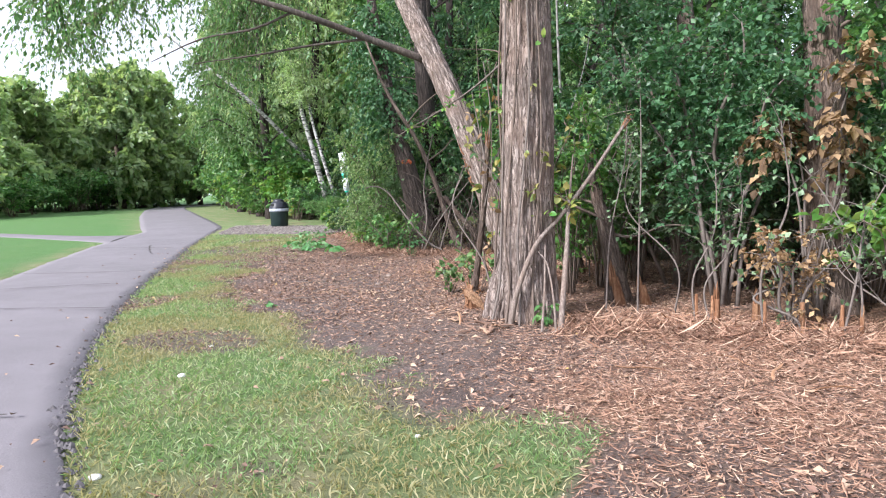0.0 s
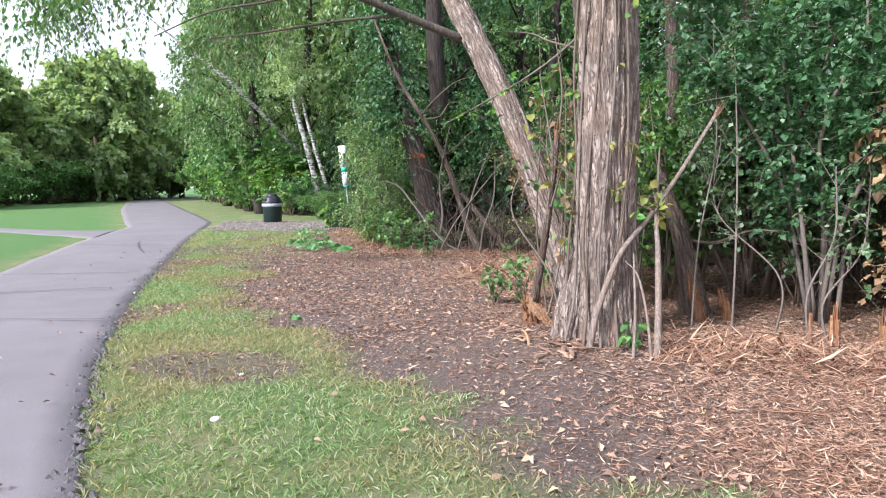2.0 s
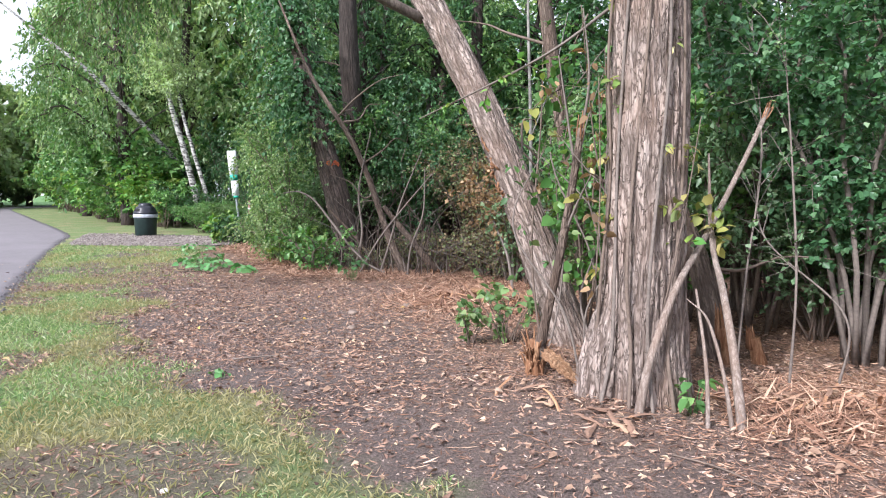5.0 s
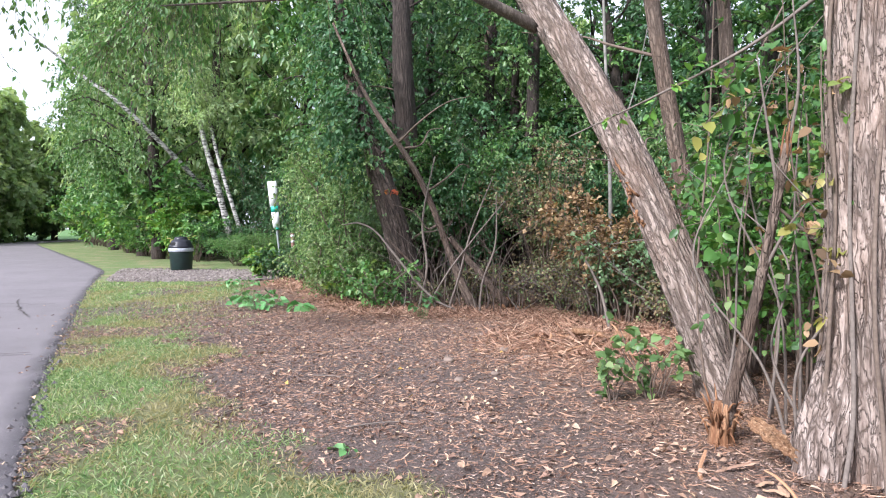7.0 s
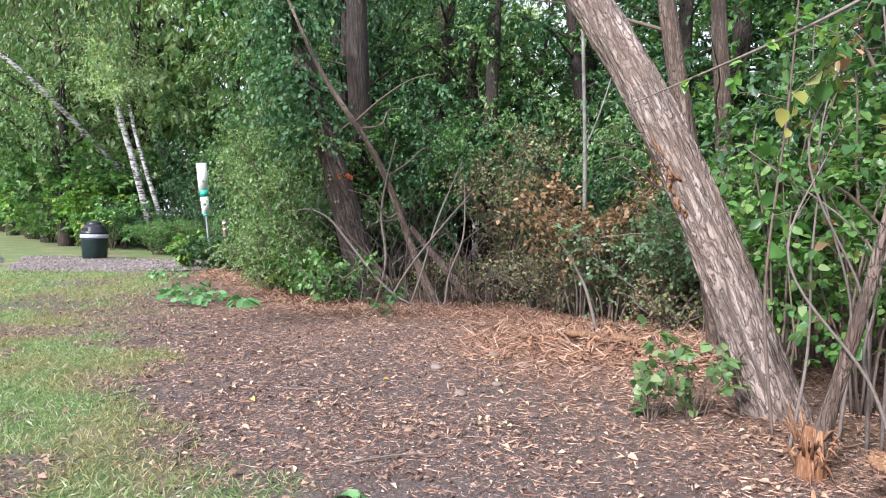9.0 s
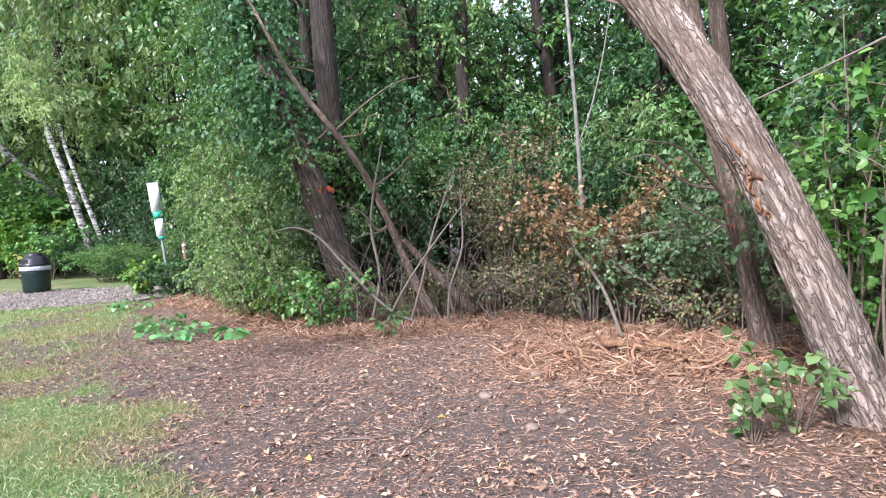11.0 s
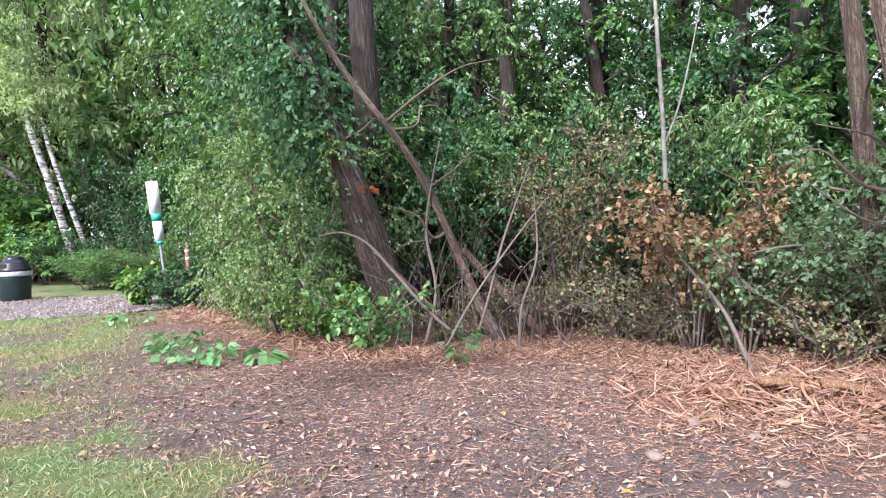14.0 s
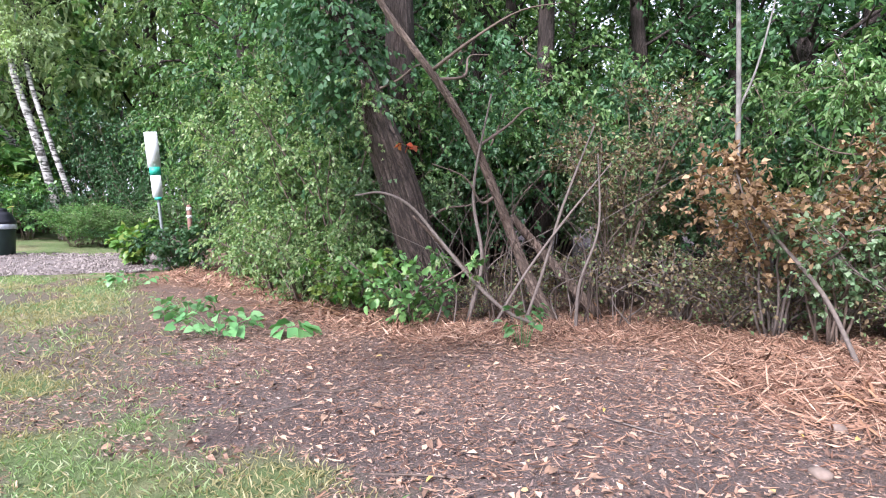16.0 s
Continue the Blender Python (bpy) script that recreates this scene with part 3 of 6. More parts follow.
dark_lean = near_tree("tree", [(-2.66, 17.35, -0.1), (-2.88, 17.36, 0.5), (-3.2, 17.42, 1.5), (-3.6, 17.6, 2.6), (-4.15, 17.95, 4.0), (-4.8, 18.4, 6.5)],
                      [0.28, 0.25, 0.235, 0.21, 0.18, 0.1], 19, BARK_WOOD, "leaning brown-barked tree rising out of vines and brush", 0.026, 80, 220)
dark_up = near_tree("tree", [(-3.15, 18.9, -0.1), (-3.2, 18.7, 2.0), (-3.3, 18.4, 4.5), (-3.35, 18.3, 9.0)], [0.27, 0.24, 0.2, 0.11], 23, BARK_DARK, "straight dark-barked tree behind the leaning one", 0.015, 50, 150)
back_lean = near_tree("tree", [(2.06, 13.15, -0.1), (1.9, 13.17, 0.8), (1.65, 13.2, 2.2), (1.36, 13.25, 4.0), (1.0, 13.4, 7.0)], [0.12, 0.098, 0.09, 0.08, 0.04], 29, BARK_MID, "slim leaning tree with reddish brown bark", 0.012, 40, 140)
slim_lean = near_tree("tree", [(-1.38, 16.38, -0.05), (-1.74, 16.42, 0.7), (-2.16, 16.5, 1.75), (-2.58, 16.55, 2.55), (-3.4, 16.7, 3.7), (-4.2, 17.0, 5.2)], [0.07, 0.06, 0.05, 0.045, 0.034, 0.018], 31, BARK_MID, "slender grey-brown tree leaning over the brush", 0.006, 24, 100)
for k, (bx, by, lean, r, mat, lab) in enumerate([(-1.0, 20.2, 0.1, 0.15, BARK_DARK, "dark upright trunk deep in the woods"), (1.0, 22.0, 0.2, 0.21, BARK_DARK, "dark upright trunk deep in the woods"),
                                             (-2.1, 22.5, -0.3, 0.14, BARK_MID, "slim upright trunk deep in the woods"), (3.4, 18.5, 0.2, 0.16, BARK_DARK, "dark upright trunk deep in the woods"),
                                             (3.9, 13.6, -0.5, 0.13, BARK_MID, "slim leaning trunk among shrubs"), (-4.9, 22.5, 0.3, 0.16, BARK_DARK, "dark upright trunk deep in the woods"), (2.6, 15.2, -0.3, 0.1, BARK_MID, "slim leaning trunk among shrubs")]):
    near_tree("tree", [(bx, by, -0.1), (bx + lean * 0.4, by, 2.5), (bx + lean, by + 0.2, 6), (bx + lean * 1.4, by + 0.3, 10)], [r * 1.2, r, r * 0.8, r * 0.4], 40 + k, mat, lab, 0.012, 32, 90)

# thin pale tree with a fork
pale = thing("tree", pose(0.82, 16.7, 0), "thin pale grey sapling trunk with a forked top", "tree")
BIRCH = plain_material("pale_birch_bark", (0.22, 0.21, 0.19), 0.8, 9, 0.4)
g = Geo()
tube(g, [(0, 0, 0), (0.02, 0, 1.2), (0.0, 0, 2.6), (-0.08, 0, 4.6), (-0.12, 0, 6.5)], [0.04, 0.035, 0.03, 0.024, 0.012], 10, 40, 0.003)
part("trunk", g, BIRCH, pale)
g = Geo()
tube(g, [(0, 0, 2.45), (0.2, 0, 2.95), (0.42, 0.1, 3.7), (0.6, 0.1, 4.6)], [0.016, 0.014, 0.011, 0.006], 8, 20)
part("branch", g, BIRCH, pale)


def birch_material():
    mat, n, l, bsdf = node_material("birch_bark")
    t = texture(n, l, 5, 4, (1, 1, 3.5))
    l.new(ramp(n, l, t, [(0.43, (0.05, 0.045, 0.04)), (0.5, (0.35, 0.34, 0.32)), (0.7, (0.52, 0.5, 0.47))]), bsdf.inputs["Base Color"])
    bsdf.inputs["Roughness"].default_value = 0.8
    return mat


BIRCH_SPOT = birch_material()
for dx, lab, r in ((0.0, "white birch trunk with dark knots leaning behind the bin", 0.145), (0.42, "slimmer white birch trunk beside another", 0.095)):
    b = thing("birch_tree", pose(-14.85 + dx, 30 + dx * 0.5, 0), lab, "birch tree", "leaning birches")
    g = Geo()
    tube(g, [(0.1, 0, 0), (-0.1, 0, 1.0), (-0.75 - dx * 0.3, 0, 3.4), (-1.3 - dx * 0.2, 0, 5.2), (-2.0, 0, 8.5)], [r * 1.15, r, r * 0.85, r * 0.7, r * 0.4], 14, 60, 0.01, 0.06, 3)
    part("trunk", g, BIRCH_SPOT, b)
    w, lf = Geo(), Geo()
    foliage(np.random.default_rng(int(dx * 100) + 4), w, lf, [np.array([(-1.3, -0.3, 5.5), (-1.6, -0.2, 6.8), (-2.0, 0, 8.5)])], 300, 1.4, 18, 0.11, 0.18, 0.5, 0.1, 0.0, bare_twigs=0.2)
    part("branchwork", w, TWIG, b)
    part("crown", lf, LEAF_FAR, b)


# ---- plants ----
def shrub(name, seed, height, reach, stems, n_twig, n_leaf, size, slim, leaf_mat, label, category="shrub", twig_len=0.45, droop=0.3, low=0.2, wood=TWIG, broad=False, stem_r=0.012, arch=0.3, group="", lift=0.25):
    rng = np.random.default_rng(seed)
    t = thing(name, pose(0, 0, 0), label, category, group)
    w, lf, limbs = Geo(), Geo(), []
    for k in range(stems):
        a = TAU * (k + rng.random()) / stems
        out = reach * (0.35 + 0.65 * rng.random())
        h = height * (0.55 + 0.45 * rng.random())
        c = np.array([math.cos(a), math.sin(a)])
        b = c * reach * 0.15 * rng.random()
        pts = [(*b, -0.03)]
        for s in (0.3, 0.6, 0.85, 1.0):
            q = b + c * out * s ** (1.3 + arch) + rng.normal(size=2) * 0.06 * reach
            pts.append((*q, h * (s - arch * 0.35 * s ** 3)))
        limbs.append(tube(w, pts, [stem_r * 1.3, stem_r, stem_r * 0.35], 5, 10))
    foliage(rng, w, lf, limbs, n_twig, twig_len, n_leaf, size, slim, droop, lift, low, broad, bare_twigs=0.5)
    part("branchwork", w, wood, t)
    part("foliage", lf, leaf_mat, t)
    return t


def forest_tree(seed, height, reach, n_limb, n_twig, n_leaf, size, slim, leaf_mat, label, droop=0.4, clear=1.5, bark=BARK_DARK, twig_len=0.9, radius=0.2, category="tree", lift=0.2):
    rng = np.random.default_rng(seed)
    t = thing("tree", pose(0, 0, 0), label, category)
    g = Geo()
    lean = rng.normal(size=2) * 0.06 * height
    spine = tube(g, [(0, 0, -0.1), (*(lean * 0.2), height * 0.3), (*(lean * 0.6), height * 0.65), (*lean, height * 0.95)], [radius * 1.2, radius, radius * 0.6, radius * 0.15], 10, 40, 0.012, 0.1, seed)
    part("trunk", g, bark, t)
    w, lf, limbs = Geo(), Geo(), []
    for k in range(n_limb):
        u = clear / height + (0.97 - clear / height) * (k + rng.random()) / n_limb
        p = spine[int(u * 39)]
        a = k * 2.4 + rng.random()
        out = reach * (0.55 + 0.5 * rng.random()) * (1 - 0.55 * max(0, u - 0.35) / 0.65)
        c = np.array([math.cos(a), math.sin(a), 0])
        up = np.array([0, 0, 1.0])
        rise = out * (0.5 + 0.5 * rng.random())
        limbs.append(tube(w, [p, p + c * out * 0.4 + up * rise * 0.4, p + c * out * 0.8 + up * rise * 0.75, p + c * out * 1.05 + up * rise * (0.75 - droop * 0.3)], [radius * 0.3 * (1 - u * 0.5), radius * 0.2 * (1 - u * 0.5), 0.012], 5, 7))
    foliage(rng, w, lf, limbs, n_twig, twig_len, n_leaf, size, slim, droop, lift, 0.15, radius=0.006, bare_twigs=0.25)
    part("branchwork", w, bark, t)
    part("crown", lf, leaf_mat, t)
    return t


def put_at(ob, x, y, z=0.0, turn=0.0, size=1.0, tall=1.0):
    ob.matrix_basis = pose(x, y, z, 0, 0, turn) @ Matrix.Diagonal((size, size, size * tall, 1))
    return ob


def copy_at(ob, x, y, z=0.0, turn=0.0, size=1.0, tall=1.0):
    c = copy_thing(ob, Matrix())
    c.matrix_basis = pose(x, y, z, 0, 0, turn) @ Matrix.Diagonal((size, size, size * tall, 1))
    return c


# fill of the woods: a few kinds, repeated with turns and sizes
KINDS = [shrub("shrub", 101, 3.4, 1.5, 11, 430, 14, 0.085, 0.30, LEAF_GREEN, "leafy green understory shrub", twig_len=0.55),
         shrub("shrub", 102, 3.0, 1.3, 10, 440, 15, 0.07, 0.34, LEAF_DARK, "dense dark green understory shrub", twig_len=0.5),
         shrub("shrub", 103, 3.8, 1.4, 9, 400, 14, 0.095, 0.2, LEAF_WILLOW, "tall willowy green shrub", twig_len=0.7, droop=0.7),
         shrub("shrub", 104, 2.6, 1.3, 9, 400, 15, 0.077, 0.32, LEAF_GREY, "pale grey-green understory shrub", twig_len=0.5)]
TREES = [forest_tree(201, 9.5, 2.6, 22, 480, 17, 0.15, 0.26, LEAF_GREEN, "leafy green woodland tree"),
         forest_tree(202, 11.0, 2.8, 24, 500, 17, 0.16, 0.24, LEAF_DARK, "tall dark green woodland tree"),
         forest_tree(203, 9.0, 2.7, 24, 620, 18, 0.13, 0.24, LEAF_WILLOW, "willow with loose green foliage", droop=0.5, twig_len=0.95)]
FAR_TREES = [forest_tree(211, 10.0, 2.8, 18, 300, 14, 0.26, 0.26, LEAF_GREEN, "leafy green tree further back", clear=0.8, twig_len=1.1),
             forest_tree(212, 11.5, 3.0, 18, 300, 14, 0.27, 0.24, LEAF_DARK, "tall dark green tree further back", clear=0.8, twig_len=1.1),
             forest_tree(213, 10.0, 3.0, 20, 460, 17, 0.26, 0.2, LEAF_FAR, "pale willow further back, haze mixed into its leaf colour", droop=0.5, clear=0.6, twig_len=1.2),
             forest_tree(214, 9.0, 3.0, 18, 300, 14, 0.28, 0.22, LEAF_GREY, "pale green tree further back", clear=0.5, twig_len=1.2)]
FAR_SHRUBS = [shrub("shrub", 111, 2.6, 1.5, 9, 130, 13, 0.18, 0.3, LEAF_BRIGHT, "yellow-green shrub along the path edge", twig_len=0.7),
              shrub("shrub", 112, 3.0, 1.6, 9, 130, 13, 0.19, 0.3, LEAF_GREEN, "green shrub along the path edge", twig_len=0.7)]
used_kind, used_tree = [False] * len(KINDS), [False] * len(TREES)
used_far, used_low = [False] * len(FAR_TREES), [False] * len(FAR_SHRUBS)


def plant(pool, used, k, *where):
    if not used[k]:
        used[k] = True
        return put_at(pool[k], *where)
    return copy_at(pool[k], *where)


def wood_y(x):
    line = sorted(WOOD_EDGE[:-1])
    return float(np.interp(x, [p[0] for p in line], [p[1] for p in line]))


wr = np.random.default_rng(77)
x = -8.3
while x < 9.5:
    for row, depth in enumerate((1.3, 2.7, 4.6)):
        if x < (-5.4, -6.2, -7.4, -9)[row]:
            continue
        px, py = x + wr.uniform(-0.5, 0.5), wood_y(x) + depth + wr.uniform(-0.4, 0.5)
        if -2.8 < px < 2.6 and (row == 0 or row == 1 and wr.random() < 0.5):
            continue
        if row == 0 and px > 2.4:
            py += 0.5
        plant(KINDS, used_kind, 3 if row < 2 and px > 2.4 and wr.random() < 0.75 else int(wr.choice([0, 0, 1, 2, 3, 3])), px, py, 0, wr.uniform(0, 360), wr.uniform(0.85, 1.15) * (0.9 if row == 0 else 1.15), wr.uniform(0.9, 1.25))
    x += 1.25
x = -8.0
while x < 12:
    plant(TREES, used_tree, int(wr.integers(3)), x + wr.uniform(-1, 1), wood_y(x) + 5.5 + wr.uniform(-1, 1), 0, wr.uniform(0, 360), wr.uniform(0.8, 1.1), wr.uniform(0.9, 1.15))
    for depth in (8.5, 12.0, 16.0):
        if wr.random() < 0.12:
            continue
        close = depth < 10
        plant(TREES if close else FAR_TREES, used_tree if close else used_far, int(wr.integers(2 if close else 4)), x + wr.uniform(-1.5, 1.5), wood_y(x) + depth + wr.uniform(-1, 1), 0, wr.uniform(0, 360), wr.uniform(0.8, 1.1), wr.uniform(0.75, 0.95))
    x += 3.2
for px, py in ((-0.6, 22.8), (1.3, 21.4), (0.2, 24.6), (-2.4, 24.0), (2.8, 22.6)):
    plant(TREES, used_tree, int(wr.integers(2)), px, py, 0, wr.uniform(0, 360), 0.85, 0.9)
for px, py in ((-15.8, 32.8), (-17.4, 33.6), (-10.6, 31.4)):
    plant(KINDS, used_kind, int(wr.choice([0, 1, 3])), px, py, 0, wr.uniform(0, 360), 1.35, 1.1)
for k, px, py, sz, tall in ((1, -4.3, 20.9, 0.85, 1.0), (1, -2.2, 20.4, 0.8, 1.0), (1, -5.6, 22.3, 0.9, 1.0)):
    plant(TREES, used_tree, k, px, py, 0, wr.uniform(0, 360), sz, tall)
for px, py in ((4.6, 19.4), (6.4, 20.6), (2.6, 20.6), (7.6, 17.2)):
    plant(TREES, used_tree, 0, px, py, 0, wr.uniform(0, 360), 0.95, 0.95)
for px, py, sz in ((-3.6, 19.9, 1.25), (-2.0, 18.9, 1.1), (0.6, 19.4, 1.1)):
    plant(KINDS, used_kind, 1, px, py, 0, wr.uniform(0, 360), sz, 1.2)
# dark undergrowth round the birches
for k, px, py, s, tall in ((1, -14.3, 29.2, 0.8, 0.75), (0, -13.0, 29.5, 0.75, 0.55), (1, -15.7, 29.6, 0.8, 0.9), (1, -11.9, 29.8, 0.9, 1.0), (1, -12.8, 31.2, 1.3, 1.2), (1, -14.4, 32.0, 1.3, 1.3), (1, -11.0, 31.0, 1.3, 1.2)):
    plant(KINDS, used_kind, k, px, py, 0, wr.uniform(0, 360), s, tall)
# along the path beyond the spur
edge2 = curve_points([(-8.2, 26.4), (-11.5, 27.2), (-14.5, 27.8), (-18.0, 30.0), (-24, 35.2), (-34, 44.0), (-50, 59.0), (-54, 76)], 120)
for k in range(0, 30, 2):
    p = edge2[k]
    by_birch = -16.8 < p[0] < -10.5
    plant(KINDS, used_kind, int(wr.choice([0, 1, 2, 3])), p[0] + wr.uniform(-0.3, 0.8), p[1] + wr.uniform(0, 1.0) - (0.4 if by_birch else 0), 0, wr.uniform(0, 360), wr.uniform(0.8, 1.1) * (0.75 if by_birch else 1), wr.uniform(0.7, 1.0) * (0.5 if by_birch else 1))
for k in range(20, 120, 2):
    p = edge2[k]
    if p[0] > -17.3:
        continue
    plant(FAR_SHRUBS, used_low, int(wr.integers(2)), p[0] + wr.uniform(0, 1), p[1] + wr.uniform(0, 1.2), 0, wr.uniform(0, 360), wr.uniform(0.8, 1.2) * (1 + k / 120), wr.uniform(0.8, 1.1))
for k in range(0, 120, 5):
    p = edge2[k]
    for off in ((2.6, 6.5) if k % 2 else (2.6,)):
        if -19.0 < p[0] < -9.5:
            off += 4.6
        near_by = k < 45
        plant(TREES if near_by else FAR_TREES, used_tree if near_by else used_far, int(wr.choice([0, 2, 2] if near_by else [0, 2, 2, 3, 1])), p[0] + off * 0.6 + wr.uniform(-0.8, 0.8), p[1] + off + wr.uniform(-0.8, 0.8), 0, wr.uniform(0, 360), wr.uniform(1.1, 1.4) * (1 + k / 300), wr.uniform(1.0, 1.25) * (1.45 if k > 60 else 1.0))
# yellow-green undergrowth along the path
for k in range(15):
    px, py = -15.8 - 0.95 * k, 28.2 + 0.78 * k
    plant(FAR_SHRUBS, used_low, 0 if k % 3 else 1, px + wr.uniform(-0.3, 0.3), py + wr.uniform(0.2, 1.0), 0, wr.uniform(0, 360), wr.uniform(0.55, 0.85), wr.uniform(0.7, 1.1))
# tall trees leaning over the path
for px, py, sz in ((-19.3, 31.0, 1.25), (-22.6, 34.0, 1.3), (-26.5, 37.8, 1.35), (-30.8, 41.2, 1.35)):
    plant(TREES, used_tree, 2 if px > -25 else 0, px, py, 0, wr.uniform(0, 360), sz, 1.15)
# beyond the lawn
FAR = forest_tree(301, 12.5, 5.4, 34, 760, 30, 0.6, 0.4, LEAF_FAR, "broad pale green willow beyond the lawn, haze in its leaf colour", droop=0.35, clear=0.4, twig_len=1.7, radius=0.3, bark=BARK_MID)
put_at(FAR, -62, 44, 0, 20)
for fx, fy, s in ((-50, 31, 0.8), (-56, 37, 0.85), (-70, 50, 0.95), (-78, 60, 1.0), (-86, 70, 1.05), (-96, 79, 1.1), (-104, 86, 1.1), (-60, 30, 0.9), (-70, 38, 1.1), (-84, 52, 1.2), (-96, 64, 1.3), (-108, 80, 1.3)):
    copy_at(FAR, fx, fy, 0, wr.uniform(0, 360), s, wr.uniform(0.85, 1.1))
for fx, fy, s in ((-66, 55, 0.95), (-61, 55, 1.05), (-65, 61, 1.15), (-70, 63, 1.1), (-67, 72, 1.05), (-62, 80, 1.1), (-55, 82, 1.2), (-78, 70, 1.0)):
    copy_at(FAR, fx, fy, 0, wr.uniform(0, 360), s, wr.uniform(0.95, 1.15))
for k in range(16):
    plant(FAR_SHRUBS, used_low, 1, -44 - k * 3.2, 30 + k * 3.4 + wr.uniform(-1, 1), 0, wr.uniform(0, 360), 1.6, wr.uniform(0.6, 0.9))
for k in range(12):
    plant(FAR_SHRUBS, used_low, int(wr.integers(2)), -57 - 1.2 * k + wr.uniform(-1, 1), 46 + 2.4 * k, 0, wr.uniform(0, 360), 1.9, wr.uniform(0.7, 1.0))
for k in range(6):
    plant(FAR_SHRUBS, used_low, 1, -64 + 2.6 * k, 79 + wr.uniform(-1, 1), 0, wr.uniform(0, 360), 2.2, wr.uniform(0.8, 1.1))
for k in range(14):
    plant(FAR_SHRUBS, used_low, 1, -70 - 1.3 * k + wr.uniform(-1, 1), 40 + 3 * k, 0, wr.uniform(0, 360), 2.6, wr.uniform(0.8, 1.1))

# ---- branches and vines of the clump ----
def stick(name, points, radii, material, label, category="branch", seed=0, seg=10, bark=0.003, tip=None):
    t = thing(name, pose(0, 0, 0), label, category)
    g = Geo()
    tube(g, points, radii, seg, 8 * len(points), bark, 0.15, seed, fine=3.0)
    part("shaft", g, material, t)
    if tip is not None:
        rng = np.random.default_rng(seed + 5)
        g = Geo()
        d = unit(np.array(points[tip]) - np.array(points[tip - 1 if tip else 1]))
        for k in range(9):
            o = rng.normal(size=3) * radii[tip] * 0.5
            p = np.array(points[tip]) - d * 0.1 + o
            q = p + d * (0.12 + 0.1 * rng.random()) + rng.normal(size=3) * 0.015
            tube(g, [p, (p + q) / 2 + o * 0.3, q], [radii[tip] * 0.45, radii[tip] * 0.3, 0.002], 5, 4)
        part("splintered_end", g, SPLINTER, t, "pale splintered broken end")
    return t


stick("broken_pole", [(2.46, 9.13, -0.05), (2.53, 9.18, 0.34), (2.68, 9.31, 0.78), (2.87, 9.6, 1.08), (3.08, 9.9, 1.45), (3.26, 10.13, 1.8), (3.39, 10.31, 2.06)], [0.032, 0.027, 0.024, 0.022, 0.019, 0.018, 0.018], BARK_STICK, "grey broken pole leaning beside the big tree", "branch", 1, tip=-1)
stick("broken_pole", [(3.05, 8.88, -0.05), (3.02, 9.12, 0.4), (2.98, 9.38, 0.78), (2.93, 9.62, 1.1), (2.92, 9.85, 1.7)], [0.03, 0.028, 0.024, 0.018, 0.006], BARK_STICK, "short grey stake-like stem stuck in the mulch", "branch", 2)
stick("thin_stick", [(2.86, 8.92, -0.03), (2.85, 9.05, 0.35), (2.8, 9.25, 0.8)], [0.014, 0.012, 0.006], BARK_STICK, "thin pale stem standing in the mulch", "branch", 3)
stick("thin_stick", [(3.0, 8.93, -0.03), (2.95, 9.02, 0.3), (2.86, 9.12, 0.62), (2.74, 9.2, 0.74)], [0.013, 0.011, 0.008, 0.004], BARK_STICK, "thin crooked stem leaning beside the stake", "branch", 6)
sapling = stick("dead_sapling", [(1.72, 9.91, 0.12), (1.79, 9.88, 0.45), (1.9, 9.81, 1.0), (1.98, 9.75, 1.5), (2.03, 9.7, 1.88)], [0.05, 0.037, 0.033, 0.03, 0.026], BARK_MID, "bent brown stem rising from a shredded base", "branch", 4, tip=-1)
for pts in ([(1.99, 9.74, 1.6), (1.94, 9.72, 1.9), (1.86, 9.68, 2.4)], [(2.01, 9.72, 1.75), (2.08, 9.66, 2.2), (2.03, 9.6, 2.7)], [(1.92, 9.8, 1.1), (2.02, 9.7, 1.35), (2.12, 9.55, 1.55)]):
    g = Geo()
    tube(g, pts, [0.012, 0.009, 0.004], 7, 12)
    part("side_branch", g, TWIG_GREY, sapling)
base = thing("shredded_stump", pose(1.70, 9.92, 0) @ Matrix.Diagonal((1.15, 1.15, 1.2, 1)), "freshly shredded orange stump base on the mulch", "stump")
g = Geo()
tube(g, [(0, 0, -0.05), (0.0, 0, 0.06), (0.01, 0, 0.15), (0.02, 0, 0.22)], [0.07, 0.06, 0.05, 0.04], 30, 24, 0.03, 0.4, 51, fine=3.0)
part("stump", g, SPLINTER, base)
sr = np.random.default_rng(61)
g = Geo()
for k in range(34):
    a, h = sr.random() * TAU, 0.03 + 0.15 * sr.random()
    p = np.array([math.cos(a) * 0.06, math.sin(a) * 0.06, h])
    q = p + np.array([math.cos(a) * 0.06, math.sin(a) * 0.06, sr.uniform(-0.06, 0.14)])
    tube(g, [p, (p + q) / 2 + (0, 0, 0.02), q], [0.008, 0.006, 0.002], 5, 4)
part("splinter_fringe", g, SPLINTER, base, "ragged orange bark fibres")


